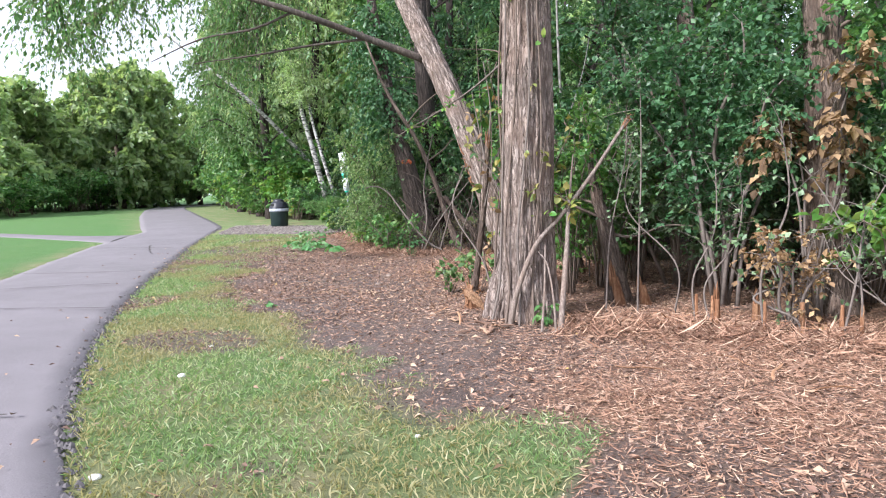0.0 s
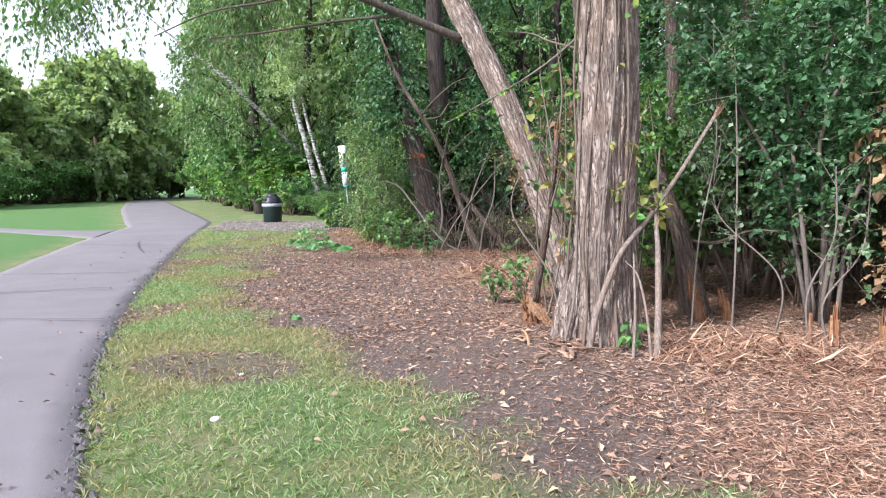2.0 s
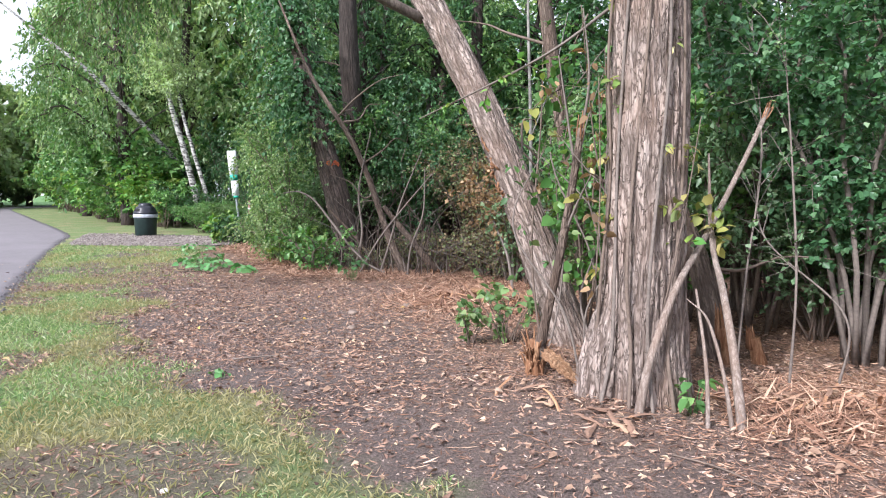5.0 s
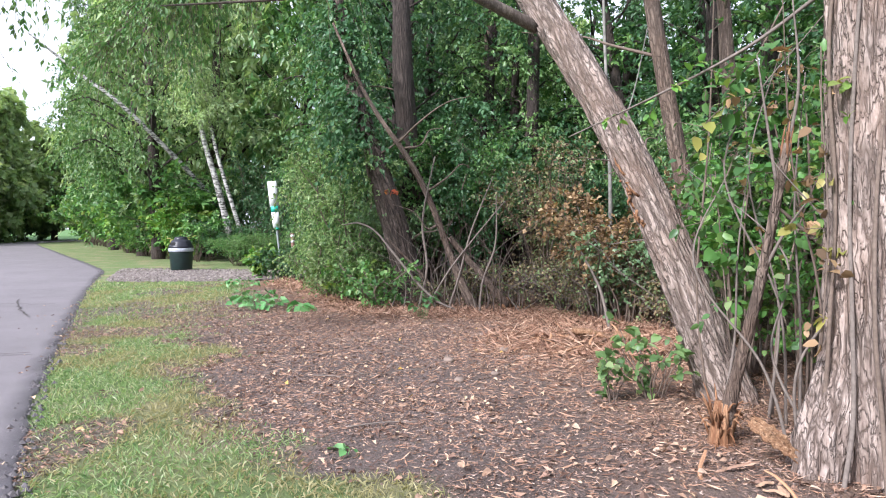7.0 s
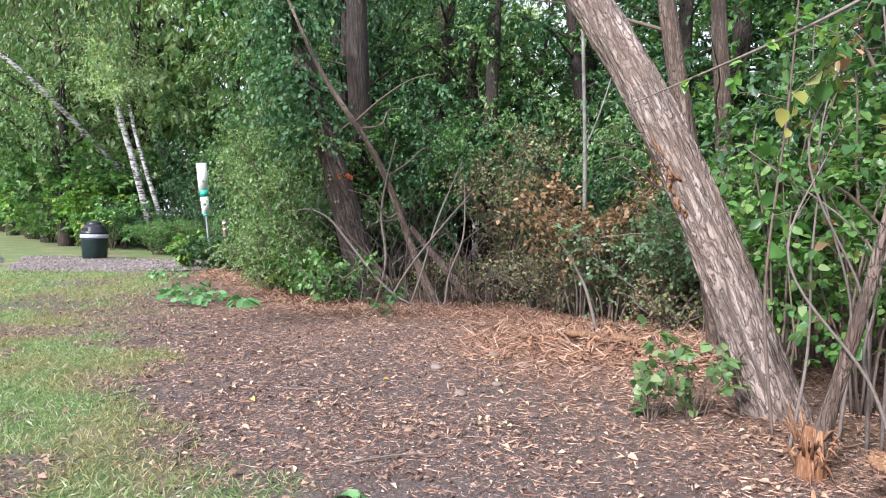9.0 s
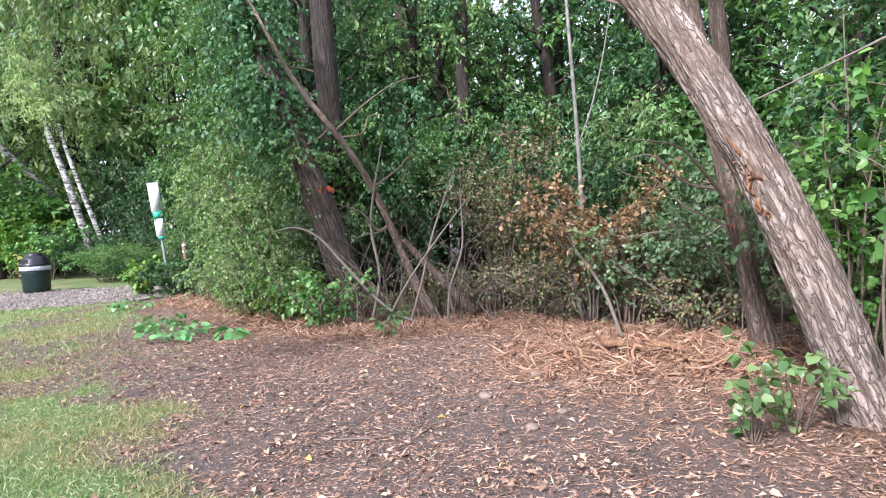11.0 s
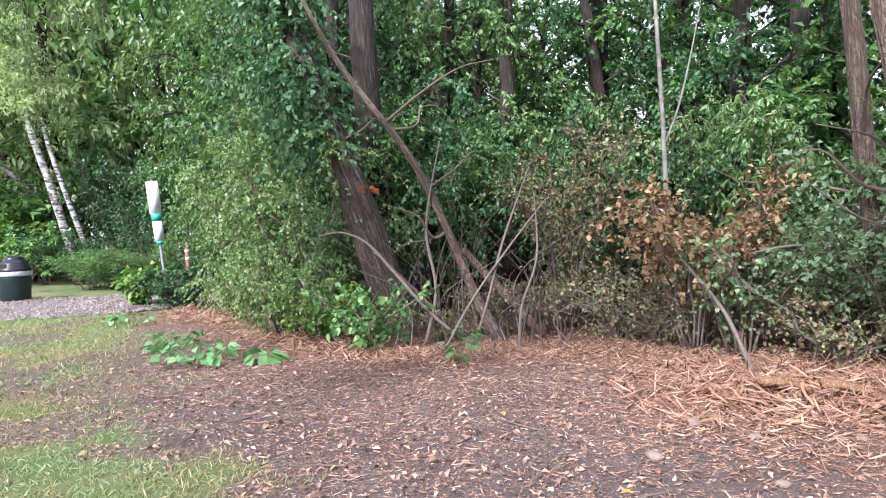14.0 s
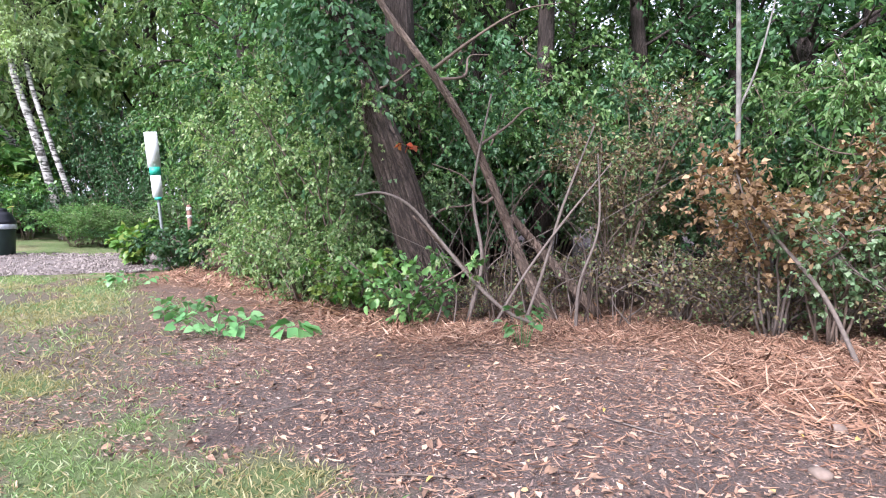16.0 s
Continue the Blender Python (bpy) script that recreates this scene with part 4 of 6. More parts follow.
def slab(x, y, turn, tilt, ln, wd, th, seed, label, z=0.1, pitch=12):
    t = thing("wood_slab", pose(x, y, z, tilt, pitch, turn), label, "wood piece")
    rng = np.random.default_rng(seed)
    rows, cols = 16, 9
    u, w = np.linspace(0, 1, rows)[:, None], np.linspace(-1, 1, cols)[None]
    shape = (0.35 + 0.65 * np.sin(math.pi * (0.12 + 0.8 * u)) * (1 - 0.45 * u)) * wd / 2
    top = np.stack([ln * (u - 0.5) + 0 * w + rng.normal(size=(rows, cols)) * 0.012, shape * w * (0.75 + 0.5 * rng.random((rows, 1))), th * (1 - w ** 2) * 0.35 + 0.025 * np.sin(u * 5) + 0.012 * np.sin(w * 7 + u * 3) + rng.normal(size=(rows, cols)) * 0.005], -1)
    low = top.copy()
    low[..., 2] -= th
    k = (np.arange(rows - 1)[:, None] * cols + np.arange(cols - 1)[None]).reshape(-1)
    n = rows * cols
    ring = np.concatenate([np.arange(cols), np.arange(1, rows) * cols + cols - 1, (rows - 1) * cols + np.arange(cols - 2, -1, -1), np.arange(rows - 2, 0, -1) * cols])
    rn = np.roll(ring, -1)
    g = Geo().add(np.concatenate([top.reshape(-1, 3), low.reshape(-1, 3)]), np.stack([k, k + 1, k + cols + 1, k + cols], -1), np.stack([k + n, k + cols + n, k + cols + 1 + n, k + 1 + n], -1), np.stack([ring, ring + n, rn + n, rn], -1))
    part("slab", g, SLAB, t)
    return t


SLAB = bark_material("torn_pale_wood", (0.2, 0.1, 0.05), (0.36, 0.21, 0.115), (0.5, 0.33, 0.2), 40, 0.6, 0.01)
slab(1.95, 9.48, -14, 58, 0.36, 0.11, 0.012, 1, "torn orange-tan slab of wood beside the big tree", 0.17, 34)
slab(0.85, 13.35, 10, 4, 0.7, 0.16, 0.04, 3, "split pale plank of wood on the brush pile")
slab(1.25, 13.1, -20, 4, 0.6, 0.12, 0.04, 4, "split pale plank of wood on the brush pile")

# limb over the lawn, and the crown that hangs from the leaning tree
LIMB = bark_material("limb_bark", (0.05, 0.04, 0.034), (0.12, 0.095, 0.08), (0.2, 0.17, 0.14), 30, 0.2, 0.004)
for k, (pts, rad) in enumerate([([(0.32, 11.5, 3.2), (-0.35, 10.95, 3.5), (-0.85, 10.4, 3.72), (-1.4, 10.0, 3.92), (-2.6, 9.3, 4.3)], [0.055, 0.048, 0.042, 0.034, 0.015]),
                                ([(-0.3, 11.0, 3.46), (-1.0, 10.7, 3.4), (-1.7, 10.4, 3.3), (-2.5, 10.0, 3.2)], [0.02, 0.017, 0.013, 0.006]),
                                ([(-1.0, 10.3, 3.76), (-1.6, 10.2, 3.6), (-2.3, 9.95, 3.5), (-2.9, 9.6, 3.2)], [0.018, 0.015, 0.011, 0.005]),
                                ([(2.2, 9.85, 2.75), (1.85, 9.85, 2.5), (1.4, 9.9, 2.28), (0.74, 9.95, 2.0)], [0.012, 0.01, 0.007, 0.003]),
                                ([(-0.8, 12.2, 5.2), (-3.0, 12.3, 5.7), (-5.5, 12.0, 5.3), (-7.6, 11.6, 4.5)], [0.09, 0.06, 0.04, 0.015]),
                                ([(-0.5, 12.0, 4.7), (-2.0, 11.0, 5.0), (-4.2, 10.4, 5.0), (-5.8, 9.9, 4.5)], [0.07, 0.05, 0.03, 0.012]),
                                ([(-1.5, 12.8, 6.9), (-3.5, 14.2, 6.4), (-6.0, 15.0, 5.6), (-8.0, 15.4, 4.6)], [0.06, 0.05, 0.035, 0.012]),
                                ([(-2.8, 12.3, 5.6), (-4.2, 13.4, 5.4), (-5.6, 14.0, 4.9)], [0.04, 0.03, 0.012])]):
    g = Geo()
    tube(g, pts, rad, 12, 40, 0.003, 0.12, 70 + k)
    part("limb", g, TWIG_GREY if k == 3 else LIMB, lean_tree)
    if k >= 4:
        w, lf = Geo(), Geo()
        foliage(np.random.default_rng(90 + k), w, lf, [curve_points(pts, 14)], 290, 0.95, 17, 0.095, 0.22, 0.75, -0.05, 0.15, radius=0.004)
        part("branchwork", w, TWIG, lean_tree)
        part("crown", lf, LEAF_GREEN if k % 2 else LEAF_WILLOW, lean_tree)
w, lf = Geo(), Geo()
foliage(np.random.default_rng(88), w, lf, [np.array([(1.9, 9.84, 2.5), (1.4, 9.9, 2.28), (0.8, 9.94, 2.03)])], 7, 0.18, 6, 0.065, 0.36, 0.2, 0.2, broad=True)
part("branchwork", w, TWIG, lean_tree)
part("crown", lf, LEAF_BRIGHT, lean_tree)
# crown of the big tree, above the view but for its hanging tips
for k, pts in enumerate([[(2.3, 10.0, 5.0), (3.2, 9.0, 6.2), (4.0, 7.8, 6.6)], [(2.3, 10.0, 5.4), (3.6, 10.6, 6.4), (5.2, 11.0, 6.8)], [(2.25, 10.1, 6.0), (1.2, 11.5, 7.0), (0.2, 12.6, 7.6)], [(2.25, 10.1, 6.6), (2.6, 11.6, 7.6), (3.0, 13.2, 8.0)]]):
    g, w, lf = Geo(), Geo(), Geo()
    p = tube(g, pts, [0.1, 0.06, 0.02], 10, 20, 0.004, 0.1, 80 + k)
    part("limb", g, BARK, main_tree)
    foliage(np.random.default_rng(120 + k), w, lf, [p], 70, 1.0, 16, 0.12, 0.2, 0.7, 0, 0.2)
    part("branchwork", w, TWIG, main_tree)
    part("crown", lf, LEAF_GREEN, main_tree)


# vines and suckers round the big tree
vr = np.random.default_rng(15)
for k in range(5):
    a = -2.75 + 0.42 * k
    pts = []
    for h in (0.0, 0.4, 0.9, 1.6, 2.4, 3.3, 4.2):
        r = 0.315 + (0.14 if h < 0.3 else 0.05 if h < 1 else 0) + vr.uniform(-0.02, 0.03)
        a2 = a + 0.12 * math.sin(h * 2 + k) + 0.05 * h
        pts.append((2.51 + r * math.cos(a2), 9.62 + 0.03 * h + r * math.sin(a2), h - 0.03))
    v = thing("vine", pose(0, 0, 0), "thin brown vine climbing the big tree trunk", "vine", "vines on the big tree")
    g = Geo()
    p = tube(g, pts, [0.014, 0.011, 0.008], 7, 60, 0, 0.2, k)
    part("vine_stem", g, TWIG_GREY if k % 2 else TWIG, v)
    w, lf = Geo(), Geo()
    foliage(vr, w, lf, [p], 6, 0.16, 3, 0.075, 0.4, 0.4, 0.1, 0.3, broad=True, radius=0.003)
    part("tendrils", w, TWIG, v)
    part("foliage", lf, (LEAF_YELLOW, LEAF_BRIGHT, LEAF_BROWN)[k % 3], v)
for k in range(11):
    x0, y0 = vr.uniform(1.7, 2.35), vr.uniform(9.7, 10.7)
    h = vr.uniform(1.6, 3.6)
    dx, dy = vr.normal(size=2) * 0.32
    s = thing("sucker_shoot", pose(0, 0, 0), "thin upright shoot between the two trunks", "shoot", "shoots between the trunks")
    g, w, lf = Geo(), Geo(), Geo()
    p = tube(g, [(x0, y0, -0.03), (x0 + dx * 0.3 + vr.normal() * 0.12, y0 + dy * 0.3, h * 0.3), (x0 + dx * 0.7 + vr.normal() * 0.22, y0 + dy * 0.6, h * 0.65), (x0 + dx * 1.3, y0 + dy * 1.2, h)], [0.012, 0.009, 0.007, 0.003], 6, 24, 0, 0.2, k)
    part("stem", g, TWIG_GREY if k % 3 else TWIG, s)
    foliage(vr, w, lf, [p], 9, 0.3, 4, 0.075, 0.4, 0.3, 0.2, 0.4, broad=True, radius=0.003)
    part("branchwork", w, TWIG, s)
    part("foliage", lf, (LEAF_GREEN, LEAF_VINE, LEAF_GREEN, LEAF_BROWN, LEAF_YELLOW)[k % 5], s)


# torn wood on the leaning trunk, dry leaves and yellow leaves of its vine
g = Geo()
for k in range(16):
    z = vr.uniform(1.4, 1.85)
    p = np.array([1.5 - 0.42 * (z - 1.1) - 0.11, 11.06 + 0.1 * (z - 1.1), z]) + vr.normal(size=3) * (0.025, 0.03, 0.02)
    q = p + np.array([-0.05, -0.03, 0.0]) * vr.random() + np.array([-0.42, 0, 1.0]) * vr.uniform(-0.1, 0.12)
    tube(g, [p, (p + q) / 2 + (-0.015, -0.01, 0), q], [0.014, 0.01, 0.003], 5, 5)
part("torn_bark", g, SPLINTER, lean_tree, "torn orange wood")
for foot, tip, rad, lab in (((3.26, 10.62, -0.05), (3.14, 10.6, 0.5), 0.05, "upright splintered orange stub"), ((3.52, 10.8, -0.05), (3.42, 10.8, 0.34), 0.055, "short splintered orange stub"), ((4.33, 9.72, -0.05), (4.34, 9.74, 0.42), 0.03, "thin splintered orange stub"), ((4.68, 9.8, -0.05), (4.67, 9.82, 0.36), 0.032, "thin splintered orange stub")):
    t = thing("stub", pose(0, 0, 0), lab, "stump")
    foot, tip = np.array(foot), np.array(tip)
    g = Geo()
    tube(g, [foot, (foot * 2 + tip) / 3, (foot + tip * 2) / 3], [rad * 1.25, rad, rad * 0.8], 14, 18, 0.014, 0.3, int(rad * 1000), fine=3.0)
    part("stump", g, SPLINTER, t)
    g = Geo()
    for k in range(9):
        o = np.array([*(vr.normal(size=2) * rad * 0.5), 0])
        p = (foot + tip * 2) / 3 - (0, 0, 0.1) + o
        q = p + (tip - p) * vr.uniform(0.6, 1.1) + o * 0.7
        tube(g, [p, (p + q) / 2, q], [rad * 0.4, rad * 0.26, 0.002], 5, 4)
    part("splinter_fringe", g, SPLINTER, t, "ragged orange fibres")
for nm, where, n_twig, n_leaf, size, mat, lab in (("vine_leaves", [(1.85, 10.2, 2.25), (1.7, 10.14, 2.15), (1.6, 10.12, 2.05)], 5, 2, 0.11, LEAF_YELLOW, "yellow vine leaves hanging from a thin branch"), ("vine_leaves", [(2.05, 9.95, 2.75), (1.9, 10.0, 2.45), (1.75, 10.05, 2.3)], 12, 3, 0.1, LEAF_VINE, "bright green vine leaves between the trunks"),
                                      ("vine_leaves", [(1.85, 10.6, 0.5), (1.8, 10.7, 1.2), (1.75, 10.7, 1.8)], 14, 3, 0.11, LEAF_VINE, "bright green vine leaves climbing beside the leaning trunk"), ("dry_vine_leaves", [(2.16, 9.45, 0.7), (2.18, 9.42, 1.4), (2.15, 9.5, 2.2)], 12, 2, 0.07, LEAF_BROWN, "curled dry leaves hanging on the trunk's vine"),
                                      ("vine_leaves", [(2.95, 9.55, 0.95), (2.95, 9.6, 1.1), (2.9, 9.65, 1.3)], 9, 3, 0.075, LEAF_YELLOW, "yellow-green leaves where two poles cross"), ("vine_leaves", [(2.6, 9.3, 0.6), (2.72, 9.3, 1.3), (2.8, 9.32, 1.9)], 8, 2, 0.08, LEAF_YELLOW, "yellow-green leaves of a vine on the big trunk")):
    t = thing(nm, pose(0, 0, 0), lab, "vine")
    w, lf = Geo(), Geo()
    p = tube(w, where, [0.006, 0.005, 0.003], 5, 10)
    foliage(vr, w, lf, [p], n_twig, 0.16, n_leaf, size, 0.44, 0.5, 0.0, 0.0, broad=True, radius=0.0025)
    part("tendrils", w, TWIG, t)
    part("foliage", lf, mat, t)
w, lf = Geo(), Geo()
foliage(vr, w, lf, [np.array([(1.62, 13.05, 1.9), (1.7, 13.02, 1.3), (1.85, 13.0, 0.6)])], 4, 0.2, 2, 0.05, 0.42, 0.5, 0.0, 0.0, broad=True, radius=0.0025)
part("tendrils", w, TWIG, back_lean)
part("foliage", lf, LEAF_RED, back_lean, "a few red vine leaves")


# ---- litter bin ----
def lathe(profile, seg=40):
    p = np.array(profile, float)
    th = np.arange(seg) / seg * TAU
    v = np.stack([p[:, 0:1] * np.cos(th), p[:, 0:1] * np.sin(th), np.repeat(p[:, 1:2], seg, 1)], -1)
    rows = len(p)
    i = np.arange(rows - 1)[:, None] * seg
    j = np.arange(seg)
    return Geo().add(v, np.stack([i + j, i + (j + 1) % seg, i + seg + (j + 1) % seg, i + seg + j], -1).reshape(-1, 4))


BIN_GREEN = plain_material("dark_green_plastic", (0.009, 0.024, 0.021), 0.4, 6)
BIN_BLACK = plain_material("black_plastic", (0.014, 0.015, 0.022), 0.35, 8)
LINER = plain_material("pale_bin_liner", (0.42, 0.45, 0.5), 0.35, 14, 0.3)
DARK_HOLE = plain_material("bin_inside", (0.01, 0.01, 0.01), 0.9)
litter_bin = thing("litter_bin", pose(-12.9, 24.05, 0.03, 0, 0, -25) @ Matrix.Diagonal((1.06, 1.06, 1.12, 1)), "dark green litter bin with black domed lid and pale liner edge", "bin")
part("body", lathe([(0.0, 0.0), (0.30, 0.0), (0.315, 0.02), (0.325, 0.25), (0.33, 0.27), (0.335, 0.45), (0.34, 0.47), (0.345, 0.6), (0.33, 0.61), (0.3, 0.6)]), BIN_GREEN, litter_bin)
part("liner", lathe([(0.33, 0.6), (0.352, 0.605), (0.358, 0.54), (0.366, 0.55), (0.362, 0.64), (0.35, 0.655)]), LINER, litter_bin, "pale plastic liner folded over the rim")
lid = part("lid", lathe([(0.35, 0.62), (0.36, 0.63), (0.36, 0.69), (0.345, 0.71), (0.33, 0.73), (0.29, 0.82), (0.25, 0.87), (0.2, 0.885), (0.19, 0.93), (0.17, 0.955), (0.08, 0.975), (0.0, 0.98)]), BIN_BLACK, litter_bin, "black domed plastic lid")
flap = Geo()
a = np.linspace(-0.55, 0.55, 9)
v = np.stack([np.stack([np.sin(a) * r, -np.cos(a) * r, np.full(9, z)], -1) for r, z in ((0.338, 0.735), (0.302, 0.81))], 0)
v = np.concatenate([v, v * np.array([0.95, 0.95, 1])])
k = np.arange(8)
flap.add(v, np.stack([k, k + 1, k + 10, k + 9], -1), np.stack([k + 18, k + 27, k + 28, k + 19], -1))
part("flap", flap, DARK_HOLE, lid, "dark opening flap")


# ---- marker post with two blank panels ----
def rounded_box(geo_bm, size, m, bevel=0.008):
    r = bmesh.ops.create_cube(geo_bm, size=1.0, matrix=m @ Matrix.Diagonal((*size, 1)))
    edges = list({e for v in r["verts"] for e in v.link_edges})
    bmesh.ops.bevel(geo_bm, geom=edges, offset=bevel, segments=2, affect="EDGES")


SIGN_WHITE = plain_material("white_sign_plastic", (0.78, 0.8, 0.8), 0.4, 5, 0.06)
SIGN_GREEN = plain_material("green_sign_band", (0.03, 0.42, 0.30), 0.45, 5, 0.12)
POST_GREY = plain_material("weathered_steel", (0.34, 0.38, 0.38), 0.5, 25, 0.2, 0.5)
marker = thing("marker_post", pose(-8.35, 22.4, 0, 0, -5.0, 24), "leaning steel post with two white panels and green bands", "sign post")
g = Geo()
tube(g, [(0, 0, -0.1), (0, 0, 1.3), (0, 0, 2.6)], [0.033, 0.033, 0.033], 14, 10)
part("post", g, POST_GREY, marker)
for name, mat, sz, z in (("upper_panel", SIGN_WHITE, (0.25, 0.03, 0.72), 2.34), ("green_band", SIGN_GREEN, (0.21, 0.045, 0.17), 1.92), ("lower_panel", SIGN_WHITE, (0.2, 0.03, 0.45), 1.61), ("green_band", SIGN_GREEN, (0.14, 0.045, 0.06), 1.36)):
    bm = bmesh.new()
    rounded_box(bm, sz, Matrix.Translation((0, -0.045, z)))
    part(name, bm, mat, marker, "blank white panel" if "panel" in name else "green band")
stake = thing("marker_stake", pose(-7.45, 21.45, 0, 0, -2, 10), "short weathered reddish stake with pale bands", "stake")
STAKE = plain_material("weathered_red_stake", (0.2, 0.11, 0.085), 0.8, 30)
bm = bmesh.new()
rounded_box(bm, (0.08, 0.08, 1.3), Matrix.Translation((0, 0, 0.6)), 0.012)
part("stake", bm, STAKE, stake)
for z in (1.02, 1.17):
    bm = bmesh.new()
    rounded_box(bm, (0.087, 0.087, 0.08), Matrix.Translation((0, 0, z)), 0.012)
    part("band", bm, SIGN_WHITE, stake, "pale band")


# ---- shrubs and brush at the edge of the woods ----
put_at(shrub("shrub", 401, 4.2, 1.6, 13, 800, 17, 0.068, 0.3, LEAF_EDGE, "tall green bush hanging over the mulch", twig_len=0.6, droop=0.7, low=0.05), -4.7, 19.2, 0, 0)
put_at(shrub("shrub", 402, 3.6, 1.5, 12, 700, 17, 0.06, 0.32, LEAF_EDGE, "pale green small-leaved bush at the wood edge", twig_len=0.5, droop=0.6, low=0.05), -4.1, 17.9, 0, 40)
put_at(shrub("shrub", 403, 3.8, 1.5, 12, 700, 17, 0.07, 0.3, LEAF_EDGE, "willowy green bush near the marker post", twig_len=0.6, droop=0.7, low=0.05), -5.9, 20.9, 0, 80)
edge_bush = put_at(shrub("shrub", 431, 1.5, 0.9, 11, 330, 15, 0.058, 0.34, LEAF_EDGE, "low yellow-green small-leaved bush spilling onto the mulch", twig_len=0.45, droop=0.6, low=0.05), -4.5, 17.5, 0, 0)
for bx, by, bs in ((-5.1, 18.5, 1.05), (-5.9, 19.8, 0.9), (-3.95, 17.1, 0.75)):
    copy_at(edge_bush, bx, by, 0, bx * 70, bs)
put_at(shrub("shrub", 404, 0.9, 0.85, 14, 120, 7, 0.085, 0.4, LEAF_GREEN, "low broad-leaved green clump beneath the leaning tree", twig_len=0.25, low=0.1, broad=True), -3.05, 16.1, 0, 0)
put_at(shrub("shrub", 405, 0.8, 0.7, 10, 110, 8, 0.085, 0.4, LEAF_BRIGHT, "low bright broad-leaved clump at the wood edge", twig_len=0.25, low=0.1, broad=True), -3.7, 16.9, 0, 0)
put_at(shrub("shrub", 406, 0.9, 0.5, 9, 110, 9, 0.15, 0.36, LEAF_BRIGHT, "bright green sapling beside the marker post", twig_len=0.35, low=0.1, broad=True), -8.75, 22.0, 0, 0)
put_at(shrub("shrub", 407, 0.9, 0.9, 10, 200, 14, 0.09, 0.34, LEAF_DARK, "low dark green bush beside the marker post", twig_len=0.4, low=0.05), -7.5, 21.3, 0, 0)
put_at(shrub("dead_shrub", 411, 2.3, 1.0, 13, 420, 9, 0.08, 0.34, LEAF_BROWN, "dead shrub with withered brown leaves", "shrub", twig_len=0.4, low=0.3, wood=TWIG_GREY), 0.75, 15.5, 0, 0)
pale_shrub = put_at(shrub("shrub", 412, 1.5, 0.9, 11, 240, 9, 0.055, 0.42, LEAF_GREY, "pale small-leaved shrub mixed with dead twigs", twig_len=0.4, low=0.2), 1.1, 15.1, 0, 0)
for bx, by, bs, bt in ((1.9, 15.3, 1.0, 0.9), (2.4, 15.0, 1.1, 0.9)):
    copy_at(pale_shrub, bx, by, 0, bx * 120, bs, bt)
put_at(shrub("dead_shrub", 413, 3.4, 1.0, 14, 700, 8, 0.06, 0.34, LEAF_BRUSH, "dark dead brush with shrivelled leaves", "shrub", twig_len=0.5, low=0.1), -0.35, 17.4, 0, 0)
low_brush = put_at(shrub("dead_shrub", 414, 1.0, 0.9, 16, 320, 6, 0.05, 0.36, LEAF_BRUSH, "low brush of dry and green leaves", "shrub", twig_len=0.4, low=0.05, wood=TWIG_GREY), 0.1, 16.4, 0, 0)
for bx, by, bs in ((0.9, 15.7, 0.9), (-0.9, 16.9, 0.9), (1.9, 15.2, 1.0), (-1.5, 17.0, 0.8), (-2.2, 16.6, 0.5), (0.5, 15.9, 0.8)):
    copy_at(low_brush, bx, by, 0, bx * 90, bs)
put_at(shrub("dead_shrub", 415, 0.8, 0.8, 12, 260, 6, 0.05, 0.36, LEAF_BRUSH, "low brush of dry and green leaves", "shrub", twig_len=0.35, low=0.05, wood=TWIG_GREY), 1.75, 14.4, 0, 0)
put_at(shrub("shrub", 416, 2.0, 0.9, 10, 260, 10, 0.065, 0.4, LEAF_GREY, "pale green shrub with thin arching twigs", twig_len=0.45, low=0.25), 2.3, 14.4, 0, 0)
vine_tangle = put_at(shrub("shrub", 417, 3.0, 0.65, 8, 170, 6, 0.085, 0.44, LEAF_VINE, "leafy vine tangle beside the leaning trunk", twig_len=0.35, low=0.15, broad=True), 2.75, 11.9, 0, 0)
for bx, by, bs in ((2.25, 12.1, 0.95), (2.05, 11.6, 0.8), (2.5, 11.2, 0.75), (3.1, 12.6, 1.0)):
    copy_at(vine_tangle, bx, by, 0, bx * 200, bs)
put_at(shrub("shrub", 421, 3.6, 1.3, 10, 900, 15, 0.065, 0.4, LEAF_DARK, "dark green shrub with bare grey stems below", twig_len=0.5, low=0.22, wood=TWIG_GREY, stem_r=0.02), 4.3, 10.9, 0, 0)
put_at(shrub("shrub", 422, 3.2, 1.2, 9, 760, 15, 0.065, 0.4, LEAF_DARK, "green shrub with bare grey stems below", twig_len=0.5, low=0.25, wood=TWIG_GREY, stem_r=0.02), 6.2, 11.7, 0, 50)
put_at(shrub("shrub", 423, 4.6, 1.6, 9, 620, 15, 0.075, 0.36, LEAF_DARK, "tall dark green shrub behind the big tree", twig_len=0.6, low=0.35, stem_r=0.02), 3.7, 12.3, 0, 90)
put_at(shrub("shrub", 424, 3.6, 1.4, 9, 760, 15, 0.07, 0.38, LEAF_GREEN, "green shrub with tangled stems at the wood edge", twig_len=0.5, low=0.22, wood=TWIG_GREY, stem_r=0.018), 6.6, 10.6, 0, 20)
put_at(shrub("dead_shrub", 425, 1.1, 0.5, 8, 90, 8, 0.06, 0.35, LEAF_BROWN, "small dead shrub with dry brown leaves", "shrub", twig_len=0.3, low=0.2, wood=TWIG_GREY), 4.95, 9.75, 0, 0)
put_at(shrub("dead_shrub", 426, 3.3, 0.8, 6, 90, 10, 0.1, 0.34, LEAF_BROWN, "withered branch with hanging orange-brown leaves", "shrub", twig_len=0.4, low=0.65, droop=0.7, wood=TWIG_GREY), 5.2, 10.4, 0, 0)
